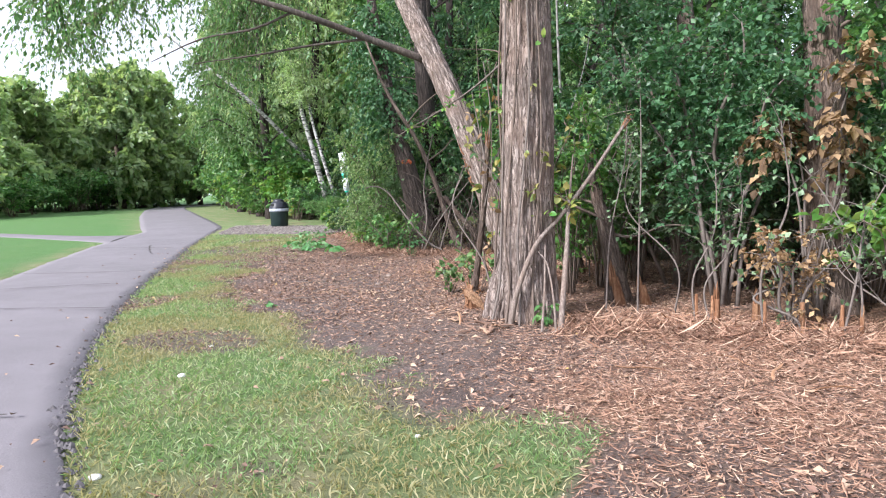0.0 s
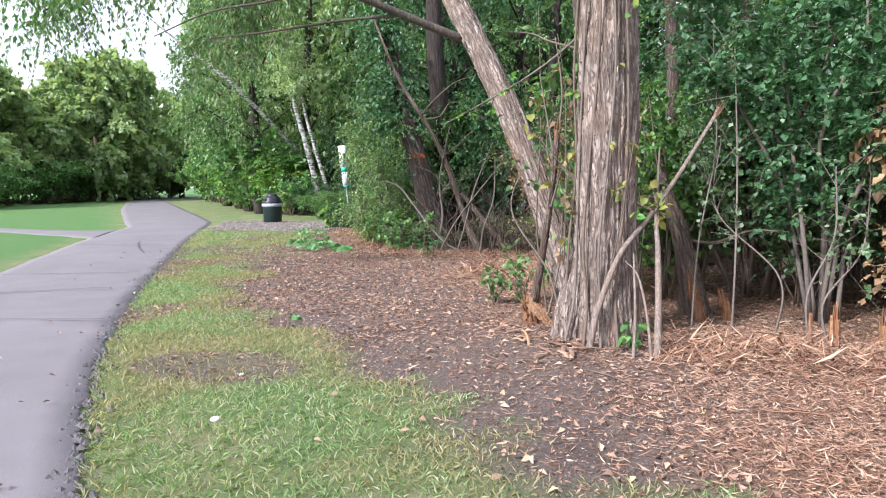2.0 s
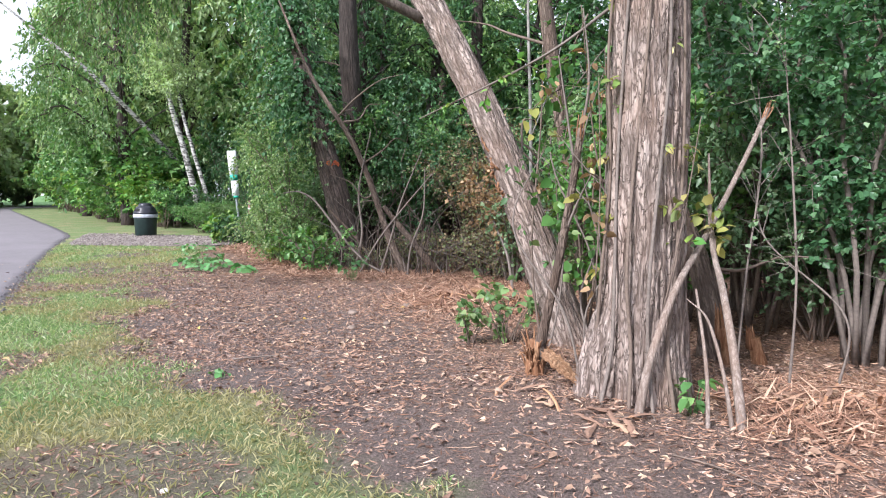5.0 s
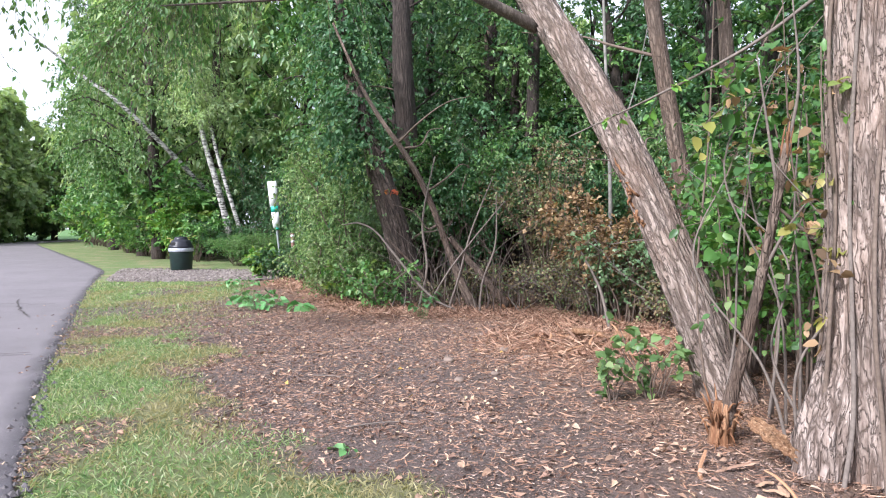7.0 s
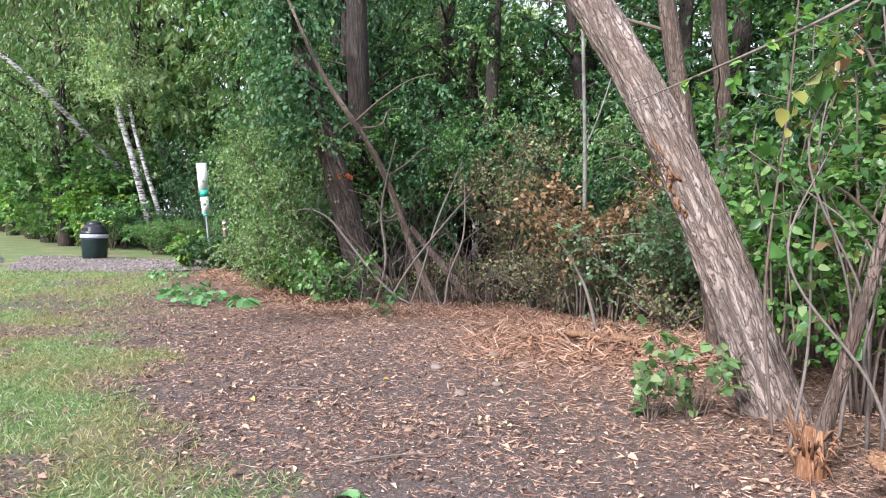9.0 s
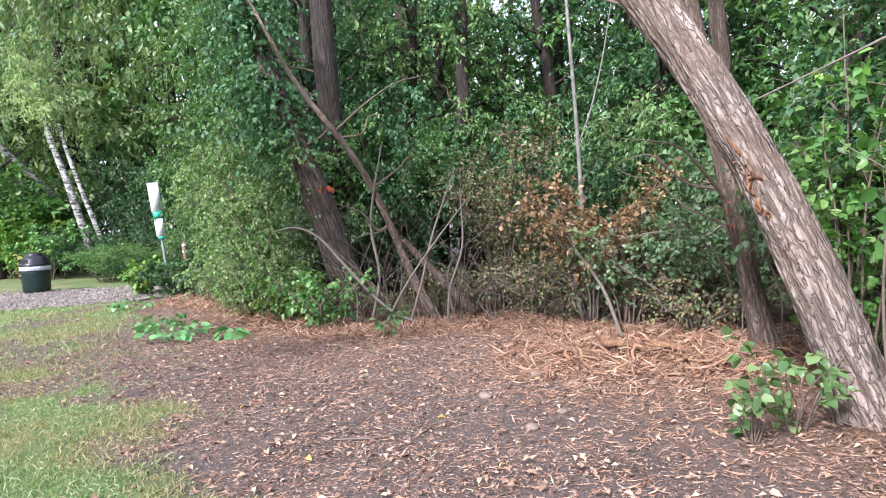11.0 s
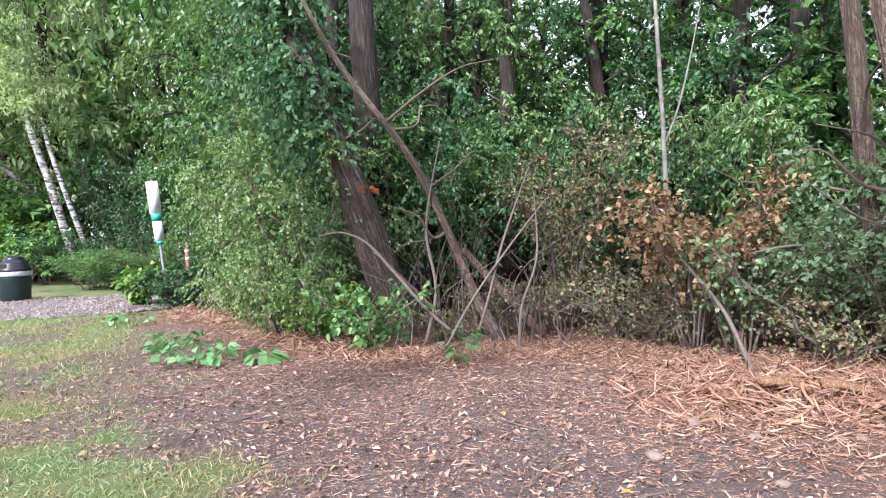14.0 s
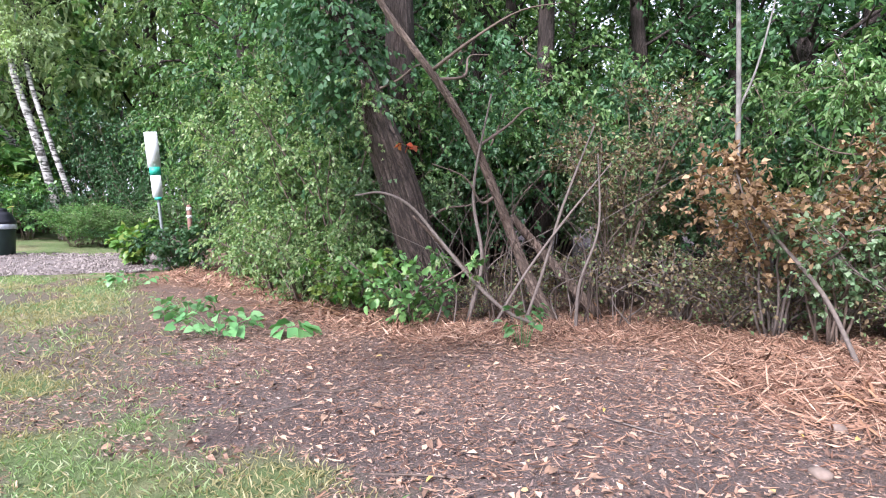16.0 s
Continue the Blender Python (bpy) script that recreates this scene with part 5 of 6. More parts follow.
put_at(shrub("shrub", 427, 1.4, 0.6, 7, 50, 6, 0.13, 0.42, LEAF_BRIGHT, "bright broad-leaved sprouts among grey stems", twig_len=0.3, low=0.4, broad=True), 5.9, 10.0, 0, 0)

# bare stems at the edge
er = np.random.default_rng(33)
for k, (x0, y0, x1, y1, h, r) in enumerate([(4.15, 9.75, 4.3, 9.9, 1.5, 0.022), (4.3, 9.7, 4.55, 9.9, 1.3, 0.02), (4.75, 9.5, 4.85, 9.7, 1.9, 0.025), (5.05, 9.55, 5.1, 9.7, 0.5, 0.03), (5.35, 9.5, 5.9, 9.9, 1.7, 0.02), (5.5, 9.55, 5.05, 9.8, 1.5, 0.02), (5.75, 9.5, 5.2, 9.75, 0.9, 0.018),
                                            (3.55, 10.0, 3.5, 10.4, 2.6, 0.02), (3.2, 10.1, 3.3, 10.6, 2.8, 0.018), (3.9, 10.1, 3.4, 10.5, 1.8, 0.02), (6.0, 9.4, 6.3, 9.8, 1.4, 0.02), (2.2, 13.2, 1.6, 13.4, 2.4, 0.018), (2.4, 12.6, 2.7, 12.9, 3.2, 0.022), (1.9, 13.4, 2.3, 13.9, 1.9, 0.014), (1.5, 14.4, 0.6, 14.8, 1.3, 0.018)]):
    r *= 0.5
    s = thing("bare_sapling", pose(0, 0, 0), "thin grey bare stem at the wood edge", "stem", "bare stems at the wood edge")
    g = Geo()
    mx, my = (x0 + x1) / 2 + er.normal() * 0.2, (y0 + y1) / 2
    p = tube(g, [(x0, y0, -0.04), (x0 + er.normal() * 0.05, y0, h * 0.3), (mx, my, h * 0.62), (x1, y1, h)], [r, r * 0.85, r * 0.7, r * 0.35], 8, 26, 0.002, 0.15, k)
    part("stem", g, TWIG_GREY, s)
    w, lf = Geo(), Geo()
    foliage(er, w, lf, [p], 16, 0.5, 4, 0.06, 0.4, 0.1, 0.3, 0.3, radius=0.004)
    part("branchwork", w, TWIG_GREY, s)
    part("foliage", lf, LEAF_GREY, s)
    if k < 6:
        g = Geo()
        tube(g, [(x0, y0, -0.03), (x0, y0, 0.12), (x0, y0, 0.3)], [r * 1.9, r * 1.6, r * 1.05], 12, 12, 0.008, 0.4, k, fine=3)
        part("stripped_base", g, SPLINTER, s, "stripped orange wood at the base")

# tangle below the leaning trees
for k, (pts, rad, mat, lab) in enumerate([([(-3.6, 15.95, 1.43), (-3.3, 15.95, 1.46), (-3.0, 15.95, 1.32), (-2.7, 15.95, 0.98), (-2.3, 15.95, 0.5), (-1.95, 15.95, 0.18), (-1.6, 15.95, 0.02)], [0.008, 0.013, 0.016, 0.018, 0.02, 0.02, 0.018], TWIG_GREY, "arched pale bare branch bending to the ground"),
                                        ([(-0.84, 16.55, 0.04), (-1.15, 16.5, 0.4), (-1.5, 16.5, 0.8), (-1.85, 16.5, 1.2)], [0.075, 0.065, 0.055, 0.045], BARK_MID, "cut pole leaning in the brush with a torn end"),
                                        ([(-1.75, 16.0, 0.0), (-1.55, 16.0, 0.6), (-1.35, 16.0, 1.3), (-1.0, 16.1, 2.2)], [0.02, 0.018, 0.015, 0.008], TWIG_GREY, "thin bare stem crossing the brush"),
                                        ([(-2.1, 15.9, 0.0), (-1.75, 15.9, 0.6), (-1.3, 16.0, 1.2), (-0.8, 16.1, 1.8)], [0.018, 0.016, 0.013, 0.008], TWIG_GREY, "thin bare stem crossing the brush"),
                                        ([(-1.2, 15.9, 0.0), (-1.15, 15.95, 0.5), (-0.95, 16.0, 1.1), (-0.95, 16.1, 1.9)], [0.02, 0.017, 0.014, 0.008], TWIG_GREY, "thin upright bare stem in the brush"),
                                        ([(-2.35, 16.3, 0.0), (-2.2, 16.3, 0.7), (-2.3, 16.4, 1.5), (-2.1, 16.5, 2.6)], [0.025, 0.022, 0.018, 0.01], TWIG_GREY, "thin upright bare stem in the brush"),
                                        ([(-1.9, 16.5, 0.0), (-2.4, 16.5, 0.6), (-3.0, 16.5, 1.2)], [0.03, 0.026, 0.016], BARK_MID, "brown bare branch leaning in the brush"),
                                        ([(0.9, 14.3, 0.0), (0.75, 14.6, 0.55), (0.5, 14.9, 1.0), (0.3, 15.2, 1.4)], [0.024, 0.02, 0.016, 0.01], TWIG_GREY, "grey stem leaning out of the dead shrub"),
                                        ([(2.6, 14.9, 1.5), (1.9, 14.6, 1.1), (1.4, 14.4, 1.2), (0.9, 14.3, 1.15)], [0.014, 0.012, 0.01, 0.005], TWIG_GREY, "thin arching grey branch over the brush")]):
    stick("bare_branch", pts, rad, mat, lab, "branch", 200 + k, 9, 0.002, 0 if k == 1 else None)
for k in range(46):
    x0, y0 = er.uniform(-2.9, -0.5), er.uniform(15.9, 17.0)
    h = er.uniform(0.5, 1.8)
    stick("brush_stick", [(x0, y0, -0.03), (x0 + er.normal() * 0.12, y0 + 0.05, h * 0.5), (x0 + er.normal() * 0.6, y0 + er.normal() * 0.2, h)], [0.01, 0.007, 0.003], TWIG_DARK if k % 3 else TWIG_GREY, "thin bare stem of the brush tangle", "stem", 300 + k, 6, 0)
w, lf = Geo(), Geo()
foliage(er, w, lf, [np.array([(-3.35, 17.15, 2.12), (-3.25, 17.1, 2.16), (-3.12, 17.1, 2.05)])], 4, 0.15, 3, 0.1, 0.4, 0.5, 0, broad=True)
part("branchwork", w, TWIG, dark_lean)
part("foliage", lf, LEAF_RED, dark_lean, "red and orange vine leaves")
w, lf = Geo(), Geo()
foliage(er, w, lf, [curve_points([(-3.3, 17.4, 1.6), (-3.7, 17.5, 2.6), (-4.2, 17.8, 4.0), (-4.8, 18.2, 6.0)], 12)], 460, 1.0, 15, 0.095, 0.38, 0.7, 0, 0.3, broad=True, bare_twigs=0.5)
part("branchwork", w, TWIG, dark_lean)
part("crown", lf, LEAF_DARK, dark_lean)


stick("leaning_tree", [(-15.6, 33.0, -0.1), (-16.9, 31.2, 3.0), (-18.8, 28.8, 6.2), (-20.4, 27.9, 7.7), (-22.2, 27.2, 9.3)], [0.13, 0.11, 0.085, 0.065, 0.03], BIRCH_SPOT, "pale dead trunk leaning out of the treeline", "tree", 410, 10, 0.006)
# ---- weeds on the mulch ----
def weed(name, x, y, spread, count, size, mat, label, seed, height=0.16):
    rng = np.random.default_rng(seed)
    t = thing(name, pose(x, y, 0), label, "plant")
    w, lf = Geo(), Geo()
    a, r = rng.random(count) * TAU, spread * np.sqrt(rng.random(count))
    foot = np.stack([r * np.cos(a) * 0.3, r * np.sin(a) * 0.3, np.full(count, -0.01)], -1)
    top = np.stack([r * np.cos(a), r * np.sin(a), height * (0.4 + rng.random(count))], -1)
    twigs(w, np.stack([foot, (foot + top) / 2 + (0, 0, 0.03), top], 1), np.full(count, 0.003))
    axis = np.stack([np.cos(a), np.sin(a), rng.uniform(-0.5, 0.1, count)], -1)
    L = size * (0.6 + 0.6 * rng.random(count))
    leaves(lf, top, axis + rng.normal(size=(count, 3)) * 0.3, np.array([0, 0, 1.0]) + rng.normal(size=(count, 3)) * 0.35, L, L * 0.48, 0.25, 0.2, True)
    part("branchwork", w, LEAF_WEED, t)
    part("foliage", lf, mat, t)


weed("broadleaf_weed", -4.95, 15.5, 0.5, 62, 0.12, LEAF_WEED, "sprawling weed with large pale green leaves on the mulch", 1)
weed("broadleaf_weed", -5.7, 16.6, 0.4, 40, 0.12, LEAF_WEED, "sprawling weed with large pale green leaves on the mulch", 2)
weed("broadleaf_weed", -7.6, 19.2, 0.5, 40, 0.12, LEAF_WEED, "sprawling weed with pale green leaves beside the gravel", 3)
weed("broadleaf_weed", -4.15, 15.47, 0.14, 12, 0.2, LEAF_WEED, "single low weed with broad pale green leaves", 4, 0.1)
weed("broadleaf_weed", -1.88, 15.0, 0.2, 26, 0.12, LEAF_WEED, "upright weed with broad green leaves at the brush", 5, 0.3)
weed("broadleaf_weed", 2.8, 9.22, 0.12, 16, 0.09, LEAF_GREEN, "small green sprouts at the big tree's base", 6)
weed("broadleaf_weed", 4.55, 5.6, 0.06, 8, 0.08, LEAF_WEED, "tiny green sprout in the mulch", 7, 0.05)
weed("broadleaf_weed", -0.55, 9.1, 0.08, 8, 0.08, LEAF_WEED, "tiny green sprout in the mulch", 8, 0.05)
put_at(shrub("sprouts", 441, 0.66, 0.42, 12, 30, 4, 0.08, 0.44, LEAF_EDGE, "fresh green sprouts at the leaning trunk's base", "plant", twig_len=0.22, low=0.05, broad=True, stem_r=0.005, arch=0.1), 1.32, 10.95)
put_at(shrub("sprouts", 442, 0.42, 0.22, 7, 22, 4, 0.075, 0.44, LEAF_EDGE, "pale yellow-green sprouts beside the leaning trunk", "plant", twig_len=0.2, low=0.05, broad=True, stem_r=0.004, arch=0.1), 1.0, 10.8)
weed("yellow_shrub", -14.6, 26.3, 0.4, 60, 0.16, LEAF_YELLOW, "small yellow-leaved plant behind the bin", 9, 0.8)

# ---- stones ----
STONE = plain_material("tan_stone", (0.226, 0.173, 0.140), 0.9, 14, 0.3)
PALE = plain_material("pale_litter", (0.7, 0.68, 0.66), 0.7, 14, 0.2)
st = np.random.default_rng(5)
for k, (x0, y0, r, mat) in enumerate([(-0.69, 12.05, 0.075, STONE), (0.1, 12.4, 0.06, STONE), (-0.2, 12.7, 0.07, STONE), (-0.35, 11.2, 0.06, STONE), (0.75, 12.3, 0.055, STONE), (-0.1, 11.6, 0.05, STONE), (3.05, 6.1, 0.022, PALE), (0.8, 6.5, 0.04, PALE), (1.85, 5.0, 0.04, PALE), (0.3, 7.3, 0.025, PALE)]):
    bm = bmesh.new()
    bmesh.ops.create_icosphere(bm, subdivisions=2, radius=r)
    for v in bm.verts:
        v.co *= 0.8 + 0.4 * noise.noise(v.co * 9 + Vector((k, 0, 0)))
        v.co.z *= 0.55
    ob = part("stone", bm, mat)
    ob.matrix_basis = pose(x0, y0, float(relief(np.array([x0]), np.array([y0]))[0]) + r * 0.22, 0, 0, k * 50)
    tagged(ob, "tan stone lying in the mulch" if mat is STONE else "pale scrap lying in the grass", "stone" if mat is STONE else "litter")

# ---- grass, chips, shreds and leaf litter ----
gr = np.random.default_rng(99)


def scatter(n, x0, x1, y0, y1):
    x, y = gr.uniform(x0, x1, n), gr.uniform(y0, y1, n)
    dr, right = line_distance(x, y, PATH_RIGHT)
    _, left = line_distance(x, y, PATH_LEFT)
    return x, y, dr, (right & ~left)


def upright(n, lean):
    return unit(np.stack([gr.normal(size=n) * lean, gr.normal(size=n) * lean, np.ones(n)], -1))


def lay(name, geo, mat, label, category):
    tagged(part(name, geo, mat, smooth=False), label, category, kind="stuff")


GRASS = leaf_material("grass_blade", [(0.0, (0.185, 0.305, 0.14)), (0.4, (0.31, 0.45, 0.225)), (0.75, (0.49, 0.56, 0.37)), (1.0, (0.74, 0.73, 0.62))], 0.5, 0.7, 0.0)
GRASS_DRY = leaf_material("dry_grass_blade", [(0.0, (0.30, 0.29, 0.155)), (0.5, (0.46, 0.41, 0.25)), (1.0, (0.62, 0.54, 0.37))], 0.35, 0.7, 0.0)
x, y, dr, on = scatter(560000, -13, 7, 2.0, 20.0)
bare, fresh = zones(x, y)
d = np.hypot(x - np.clip(x, -2.6, 4.8), y - (5.6 - 0.72 * (np.clip(x, -2.6, 4.8) - 1.1)))
dry = fractal(x * 0.9, y * 0.9, 0, 61, 3) + 0.1 * np.exp(-line_distance(x, y, BARE_EDGE)[0] / 0.4) + 0.06 * np.exp(-dr / 0.25)
_, far_side = line_distance(x, y, PATH_LEFT)
keep = ~on & ~far_side & (bare < gr.uniform(0.2, 0.95, len(x))) & (gr.random(len(x)) < np.clip(1.25 - d / 9, 0.22, 1)) & (dr > 0.03)
for name, mat, pick, lab in (("lawn_grass", GRASS, keep & (dry + gr.normal(size=len(x)) * 0.07 < 0.53), "short green lawn grass worn thin in places"), ("dry_grass", GRASS_DRY, keep & (dry + gr.normal(size=len(x)) * 0.07 >= 0.53), "dry straw-coloured grass patches")):
    px, py = x[pick], y[pick]
    n = len(px)
    g = Geo()
    far = np.clip(d[pick] / 6, 0.8, 2.0)
    L = (0.03 + 0.05 * gr.random(n)) * np.clip(far, 0.9, 1.3)
    leaves(g, np.stack([px, py, relief(px, py) - 0.004], -1), upright(n, 0.75), ball(gr, n) + np.array([0, 0, 1.2]), L, 0.0028 * far + 0.001, 0.3, 0.25)
    lay(name, g, mat, lab, "grass")

CHIP = island_material("wood_chip", [(0.0, (0.06, 0.04, 0.034)), (0.4, (0.18, 0.122, 0.102)), (0.85, (0.34, 0.24, 0.2)), (1.0, (0.56, 0.45, 0.385))])
FLAKE = island_material("bark_flake", [(0.0, (0.06, 0.036, 0.028)), (0.45, (0.2, 0.12, 0.088)), (0.8, (0.36, 0.225, 0.16)), (1.0, (0.52, 0.38, 0.29))])
SHRED = island_material("shredded_bark", [(0.0, (0.105, 0.052, 0.034)), (0.4, (0.29, 0.158, 0.102)), (0.8, (0.48, 0.295, 0.2)), (1.0, (0.66, 0.48, 0.35))])
LITTER = island_material("leaf_litter", [(0.0, (0.106, 0.066, 0.050)), (0.4, (0.265, 0.163, 0.124)), (0.75, (0.468, 0.316, 0.225)), (1.0, (0.637, 0.490, 0.338))])


def slivers(n_try, x0, x1, y0, y1, want, lo, hi, thin, lift, pile):
    x, y, dr, on = scatter(n_try, x0, x1, y0, y1)
    bare, fresh = zones(x, y)
    keep = ~on & (gr.random(n_try) < want(bare, fresh, x, y))
    x, y, fresh = x[keep], y[keep], fresh[keep]
    n = len(x)
    a = gr.random(n) * TAU
    axis = unit(np.stack([np.cos(a), np.sin(a), gr.normal(size=n) * lift], -1))
    L = lo + (hi - lo) * gr.random(n) ** 2
    z = relief(x, y) + 0.004 + pile * fresh * gr.random(n) + np.abs(axis[:, 2]) * L * 0.45
    c = np.stack([x, y, z], -1)
    side = unit(np.cross(axis, np.array([0, 0, 1.0])))
    W = (thin * (0.35 + 1.6 * gr.random(n) ** 2))[:, None]
    h = np.array([0, 0, 1.0]) * W * 0.7
    L = L[:, None]
    sag = np.array([0, 0, 1.0]) * (gr.normal(size=(n, 1)) * 0.06 * L)
    v = np.stack([c - axis * L / 2, c + side * W - h, c + axis * L / 2 + sag, c - side * W - h + sag * 0.5], 1)
    t = np.array([[0, 1, 2], [0, 2, 3]])
    return Geo().add(v.reshape(-1, 3), (np.arange(n)[:, None, None] * 4 + t).reshape(-1, 3))


def patchy(x, y):
    """Where chips lie thick and where dark soil shows."""
    return np.clip(4.4 * fractal(x * 0.6, y * 0.6, 0, 71, 3) - 1.65, 0.05, 1)


def near(x, y):
    """1 close to the walk, falling off with distance."""
    d, _ = line_distance(x, y, [(4.8, 2.7), (1.2, 5.2), (-2.6, 8.7)])
    return np.clip(1.3 - d / 8.5, 0.15, 1)


lay("wood_chips", slivers(430000, -9, 8, 4, 20, lambda b, f, x, y: b * (0.2 + 0.8 * patchy(x, y)) * near(x, y), 0.01, 0.05, 0.0055, 0.14, 0.02), CHIP, "scattered grey-brown wood chips over bare soil", "mulch")
lay("bark_shreds", slivers(420000, -9, 8, 4, 20.5, lambda b, f, x, y: b * (0.14 + 0.42 * patchy(x, y) + 0.6 * f) * near(x, y), 0.02, 0.12, 0.003, 0.16, 0.05), SHRED, "loose orange-brown shredded bark and fibres", "mulch")
lay("bark_shreds", slivers(16000, -0.6, 2.4, 12.4, 15.0, lambda b, f, x, y: np.exp(-((x - 0.9) ** 2 / 1.5 + (y - 13.4) ** 2 / 0.8)), 0.04, 0.34, 0.0055, 0.35, 0.13), SHRED, "heap of long orange bark strips below the brush", "mulch")
lay("bark_shreds", slivers(16000, 3.0, 8, 8.4, 10.2, lambda b, f, x, y: np.exp(-((y - 9.35 + 0.05 * x) ** 2 / 0.14)), 0.06, 0.3, 0.0045, 0.5, 0.16), SHRED, "ridge of shredded orange bark along the saplings", "mulch")
lay("dry_fibres", slivers(9000, 0.6, 2.4, 12.4, 14.0, lambda b, f, x, y: 0.5 * np.exp(-((x - 1.45) ** 2 / 0.12 + (y - 13.1) ** 2 / 0.06)), 0.1, 0.36, 0.0035, 1.3, 0.04), SHRED, "tuft of upright orange dry fibres in the bark heap", "mulch")
lay("bark_flakes", slivers(90000, -9, 8, 4, 20, lambda b, f, x, y: b * (0.12 + 0.35 * patchy(x, y) + 0.5 * f) * near(x, y), 0.025, 0.085, 0.014, 0.22, 0.03), FLAKE, "broken brown bark flakes lying over the mulch", "mulch")
x, y, dr, on = scatter(75000, -9, 8, 3, 21)
bare, fresh = zones(x, y)
keep = ~on & (gr.random(len(x)) < (0.015 + 0.6 * bare) * near(x, y))
x, y = x[keep], y[keep]
n = len(x)
a = gr.random(n) * TAU
g = Geo()
L = 0.016 + 0.05 * gr.random(n) ** 3
leaves(g, np.stack([x, y, relief(x, y) + 0.012 + 0.015 * gr.random(n)], -1), np.stack([np.cos(a), np.sin(a), gr.normal(size=n) * 0.25], -1), upright(n, 0.5), L, L * 0.3, 0.35, 0.3)
lay("leaf_litter", g, LITTER, "dry brown and tan fallen leaves", "leaf litter")

lay("bark_shreds", slivers(90000, 2.6, 8, 5.6, 10.4, lambda b, f, x, y: b * (0.25 + 0.75 * f) * np.clip((x - 2.6) / 1.4, 0, 1), 0.02, 0.11, 0.0032, 0.3, 0.05), SHRED, "thick shredded orange bark covering the ground", "mulch")
lay("bark_shreds", slivers(26000, -7.5, -2.4, 15.2, 21.5, lambda b, f, x, y: np.exp(-((line_distance(x, y, [(-7.4, 20.6), (-5.4, 18.6), (-4.2, 17.0), (-3.4, 16.0), (-2.6, 15.6)])[0]) / 0.5) ** 2), 0.05, 0.26, 0.006, 0.4, 0.1), SHRED, "orange bark shreds banked along the bushes", "mulch")
x, y, dr, on = scatter(16000, -8, 7, 5, 20)
bare, fresh = zones(x, y)
keep = ~on & (gr.random(len(x)) < (0.03 + 0.5 * bare * (0.3 + 0.7 * patchy(x, y))) * near(x, y))
x, y = x[keep], y[keep]
n = len(x)
a = gr.random(n) * TAU
g = Geo()
L = 0.026 + 0.045 * gr.random(n) ** 2
leaves(g, np.stack([x, y, relief(x, y) + 0.022 + 0.012 * gr.random(n)], -1), np.stack([np.cos(a), np.sin(a), gr.normal(size=n) * 0.2], -1), upright(n, 0.45), L, L * 0.36, 0.4, 0.25, True)
DRY_LEAF = island_material("dry_leaf", [(0.0, (0.14, 0.085, 0.06)), (0.4, (0.27, 0.175, 0.12)), (0.8, (0.39, 0.27, 0.19)), (0.96, (0.5, 0.38, 0.29)), (1.0, (0.55, 0.38, 0.1))])
lay("fallen_leaves", g, DRY_LEAF, "curled pale tan fallen leaves lying on the mulch", "leaf litter")


# torn strips of bark and wood, and fallen twigs
def strip_mesh(name, ln, wd, seed, mat):
    rng = np.random.default_rng(seed)
    u = np.linspace(-0.5, 0.5, 7)
    w = wd * (0.5 + 0.5 * np.cos(u * 2.6)) * (0.7 + 0.6 * rng.random(7))
    zc = 0.05 * ln * np.cos(u * 3 + rng.normal()) + rng.normal(size=7) * 0.004
    yc = 0.08 * ln * np.sin(u * 3 + rng.normal() * 2)
    ring = np.stack([np.stack([u * ln, yc + w * c, zc + 0.3 * w * q], -1) for c, q in ((-0.5, 0), (0, 0.8), (0.5, 0.1), (0, -0.6))], 1)
    i = np.arange(6)[:, None] * 4
    j = np.arange(4)
    g = Geo().add(ring, np.stack([i + j, i + 4 + j, i + 4 + (j + 1) % 4, i + (j + 1) % 4], -1).reshape(-1, 4), [[0, 1, 2, 3], [27, 26, 25, 24]])
    return g.mesh(name, mat, False)


TORN = [island_material("torn_bark_orange", [(0.0, (0.36, 0.19, 0.105)), (1.0, (0.48, 0.28, 0.16))]), island_material("torn_bark_brown", [(0.0, (0.2, 0.12, 0.085)), (1.0, (0.32, 0.2, 0.14))]), island_material("torn_bark_tan", [(0.0, (0.34, 0.22, 0.145)), (1.0, (0.45, 0.31, 0.21))])]
STRIPS = [strip_mesh("bark_strip", ln, wd, 700 + k, TORN[k % 3]) for k, (ln, wd) in enumerate(((0.2, 0.026), (0.3, 0.028), (0.14, 0.04), (0.38, 0.024), (0.24, 0.04), (0.11, 0.04)))]


def bark_pile(cx, cy, rx, ry, count, top, label, turn=0.0):
    heap = thing("bark_pile", pose(cx, cy, 0, 0, 0, turn), label, "bark pile")
    for k in range(count):
        px, py = gr.normal(size=2) * (rx * 0.5, ry * 0.5)
        rise = top * math.exp(-(px / rx) ** 2 - (py / ry) ** 2)
        ob = new("bark_strip", STRIPS[int(gr.integers(6))])
        ob.matrix_basis = pose(px, py, 0.015 + rise * gr.random(), gr.normal() * 14, gr.normal() * 12, gr.uniform(0, 360))
        ob.parent = heap


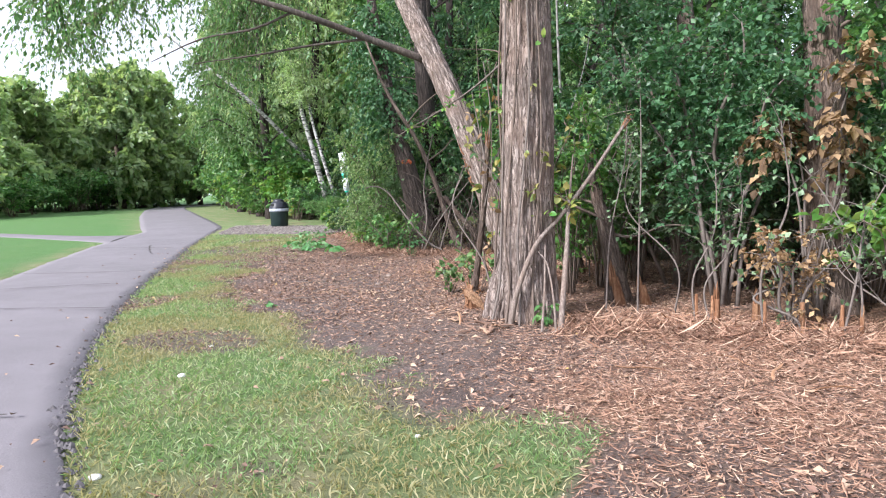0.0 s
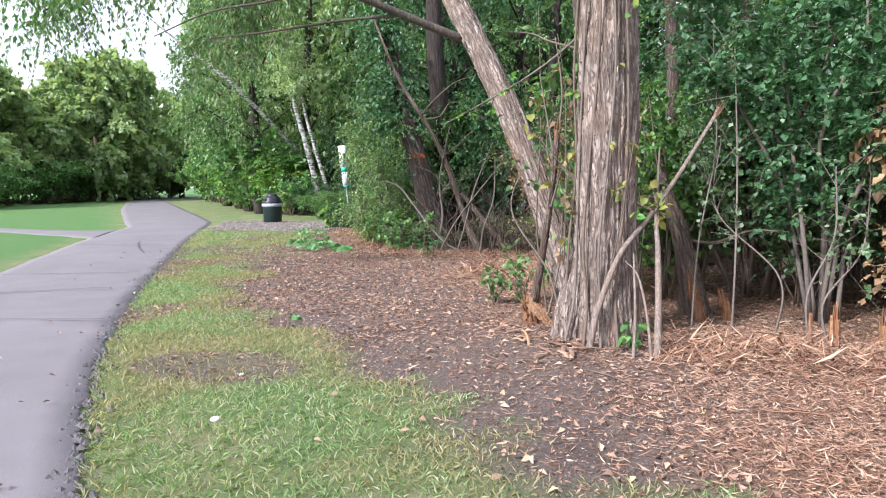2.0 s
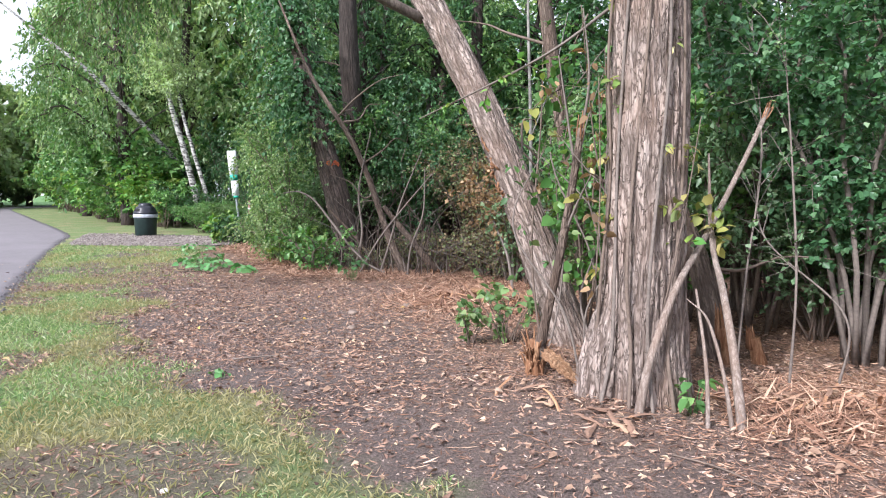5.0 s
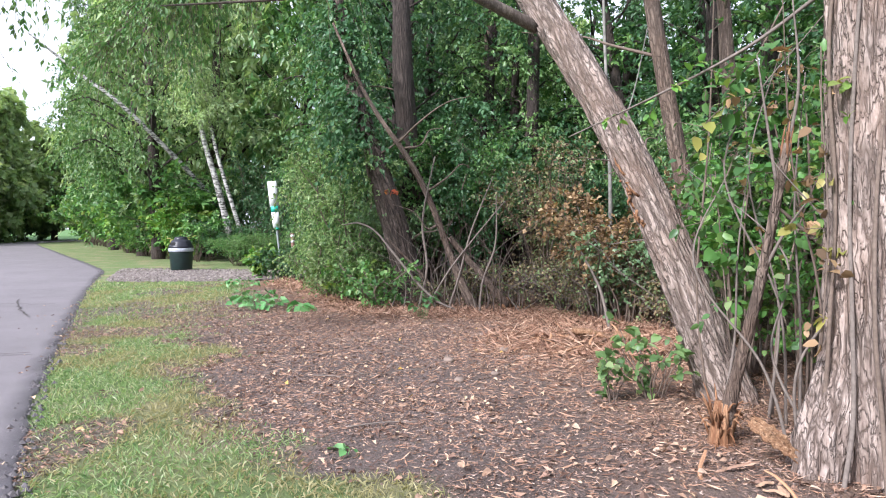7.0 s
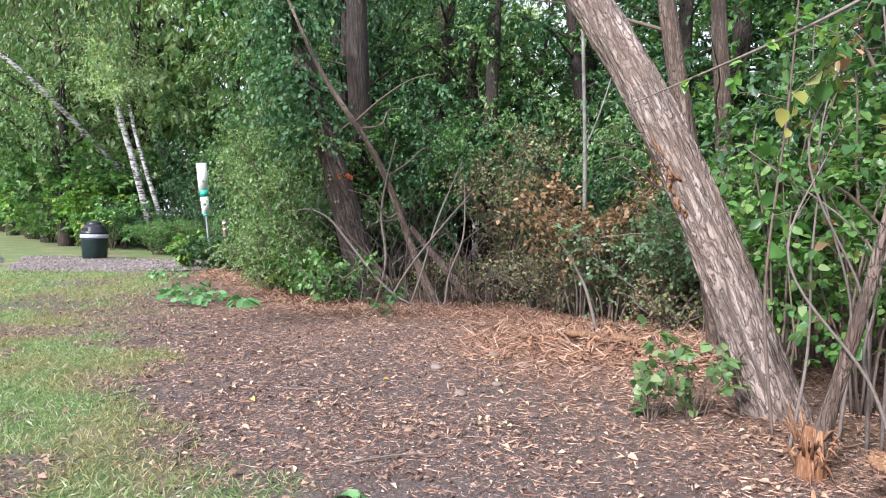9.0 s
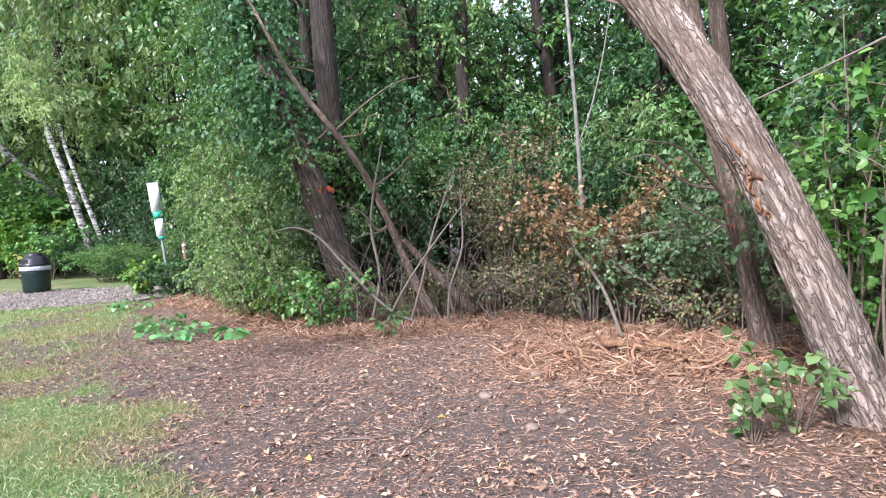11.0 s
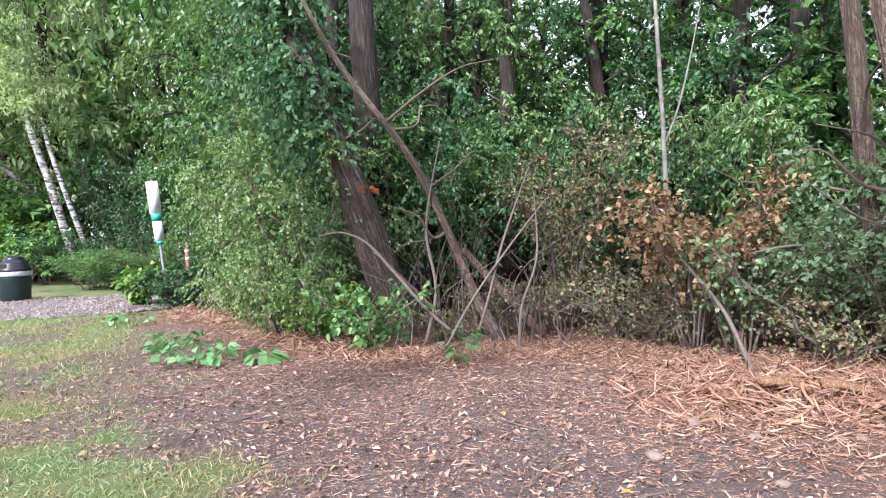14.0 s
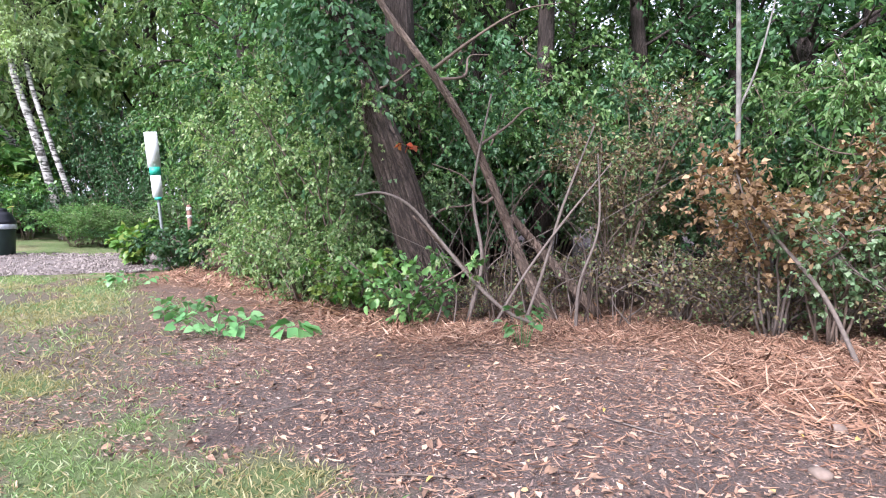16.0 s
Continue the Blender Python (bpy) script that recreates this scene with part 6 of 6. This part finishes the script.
bark_pile(0.85, 13.2, 0.95, 0.6, 110, 0.16, "heap of torn orange bark strips below the brush", -8)
bark_pile(1.5, 12.75, 0.5, 0.4, 40, 0.1, "small heap of torn orange bark strips beside the leaning trunk")
bark_pile(4.2, 9.55, 1.5, 0.28, 90, 0.12, "bank of torn orange bark strips below the stems", -4)
bark_pile(5.4, 7.8, 1.6, 1.1, 30, 0.02, "torn orange bark strips spread on the ground")
bark_pile(2.1, 9.0, 0.8, 0.3, 16, 0.02, "torn bark strips at the foot of the big tree", -25)
bark_pile(-4.0, 16.55, 0.8, 0.3, 50, 0.1, "bank of tan bark strips beside the bushes", -50)
for k in range(70):
    px, py = gr.uniform(-5.5, 4.5), gr.uniform(8.0, 16.5)
    b, fr = zones(np.array([px]), np.array([py]))
    ln, ang = gr.uniform(0.15, 0.55), gr.uniform(0, TAU)
    bend = gr.normal() * 0.05
    hide = line_distance(np.array([px]), np.array([py]), WOOD_EDGE)
    if b[0] < 0.6 or hide[1][0] == False and hide[0][0] > 1.2:
        continue
    c, q = math.cos(ang), math.sin(ang)
    g = Geo()
    z0 = float(relief(np.array([px]), np.array([py]))[0]) + 0.012
    tube(g, [(px, py, z0), (px + c * ln * 0.5 - q * bend, py + q * ln * 0.5 + c * bend, z0 + 0.012), (px + c * ln, py + q * ln, z0 + gr.uniform(0, 0.03))], [0.006, 0.005, 0.0025], 6, 8)
    tagged(part("fallen_twig", g, TWIG_GREY if k % 2 else TWIG), "thin dry twig lying on the mulch", "twig", "twigs on the mulch")

lay("bark_shreds", slivers(42000, -3.2, 2.2, 13.2, 16.6, lambda b, f, x, y: 0.85 * np.exp(-(line_distance(x, y, [(-2.8, 15.45), (-1.5, 15.6), (-0.5, 15.75), (0.6, 14.9), (1.5, 13.9)])[0] / 0.55) ** 2), 0.04, 0.2, 0.005, 0.35, 0.06), SHRED, "orange bark shreds banked along the brush", "mulch")
lay("bark_shreds", slivers(46000, -1.8, 3.2, 10.2, 15.6, lambda b, f, x, y: 0.8 * np.exp(-((x - 1.0) ** 2 / 2.0 + (y - 12.9) ** 2 / 2.6)), 0.03, 0.17, 0.0042, 0.3, 0.04), SHRED, "orange bark shreds strewn round the heap", "mulch")

# crumbs of asphalt along the broken edge
CRUMB = plain_material("asphalt_crumb", (0.11, 0.1, 0.102), 0.95, 40, 0.4)
e = curve_points(PATH_RIGHT[1:12], 4000)
w = unit(np.gradient(e, axis=0))
out = np.stack([w[:, 1], -w[:, 0]], -1)
pick = gr.choice(4000, 1700)
off = gr.normal(size=1700) * 0.05 + 0.02
p = e[pick] + out[pick] * off[:, None]
sz = 0.006 + 0.02 * gr.random(1700) ** 3
c8 = np.array([(-1, -1, 0), (1, -0.8, 0), (0.9, 1, 0), (-0.8, 0.9, 0), (0.1, 0, 1.1)])
turn = gr.random(1700) * TAU
ct, sn = np.cos(turn)[:, None], np.sin(turn)[:, None]
v = np.stack([c8[None, :, 0] * ct - c8[None, :, 1] * sn, c8[None, :, 0] * sn + c8[None, :, 1] * ct, np.repeat(c8[None, :, 2], 1700, 0)], -1) * sz[:, None, None]
v = v + np.concatenate([p, np.full((1700, 1), 0.012)], 1)[:, None]
f = np.array([[0, 1, 4], [1, 2, 4], [2, 3, 4], [3, 0, 4]])
lay("asphalt_crumbs", Geo().add(v.reshape(-1, 3), (np.arange(1700)[:, None, None] * 5 + f).reshape(-1, 3)), CRUMB, "loose dark asphalt crumbs along the path edge", "rubble")

# gravel bits on the spur
PEBBLE = island_material("gravel_bit", [(0.0, (0.086, 0.072, 0.065)), (0.5, (0.202, 0.173, 0.158)), (1.0, (0.360, 0.324, 0.302))])
n = 5200
u, q = gr.random(n), gr.random(n)
ra = curve_points([(-12.3, 20.1), (-10.9, 20.2), (-9.2, 20.7), (-8.2, 21.2), (-7.6, 22.5)], 200)
la = curve_points([(-15.2, 24.0), (-13.4, 24.3), (-11.3, 24.2), (-9.8, 24.4), (-8.6, 25.2)], 200)
k = (u * 199).astype(int)
q = -0.08 + 1.16 * q
p = ra[k] * (1 - q[:, None]) + la[k] * q[:, None]
sz = 0.012 + 0.025 * gr.random(n) ** 2
turn = gr.random(n) * TAU
ct, sn = np.cos(turn)[:, None], np.sin(turn)[:, None]
v = np.stack([c8[None, :, 0] * ct - c8[None, :, 1] * sn, c8[None, :, 0] * sn + c8[None, :, 1] * ct, np.repeat(c8[None, :, 2], n, 0)], -1) * sz[:, None, None]
v = v + np.concatenate([p, np.full((n, 1), 0.035)], 1)[:, None]
lay("gravel", Geo().add(v.reshape(-1, 3), (np.arange(n)[:, None, None] * 5 + f).reshape(-1, 3)), PEBBLE, "loose grey gravel on the spur", "gravel")
# stray leaves on the path
x, y, dr, on = scatter(9000, -9, 5, 2, 18)
keep = on & (gr.random(9000) < np.exp(-dr / 0.3) * 0.3 + 0.003)
x, y = x[keep], y[keep]
n = len(x)
a = gr.random(n) * TAU
g = Geo()
L = 0.02 + 0.05 * gr.random(n)
leaves(g, np.stack([x, y, np.full(n, 0.05)], -1), np.stack([np.cos(a), np.sin(a), 0 * a], -1), upright(n, 0.3), L, L * 0.32, 0.4, 0.2)
lay("leaf_litter", g, LITTER, "a few dry leaves blown along the path edge", "leaf litter")
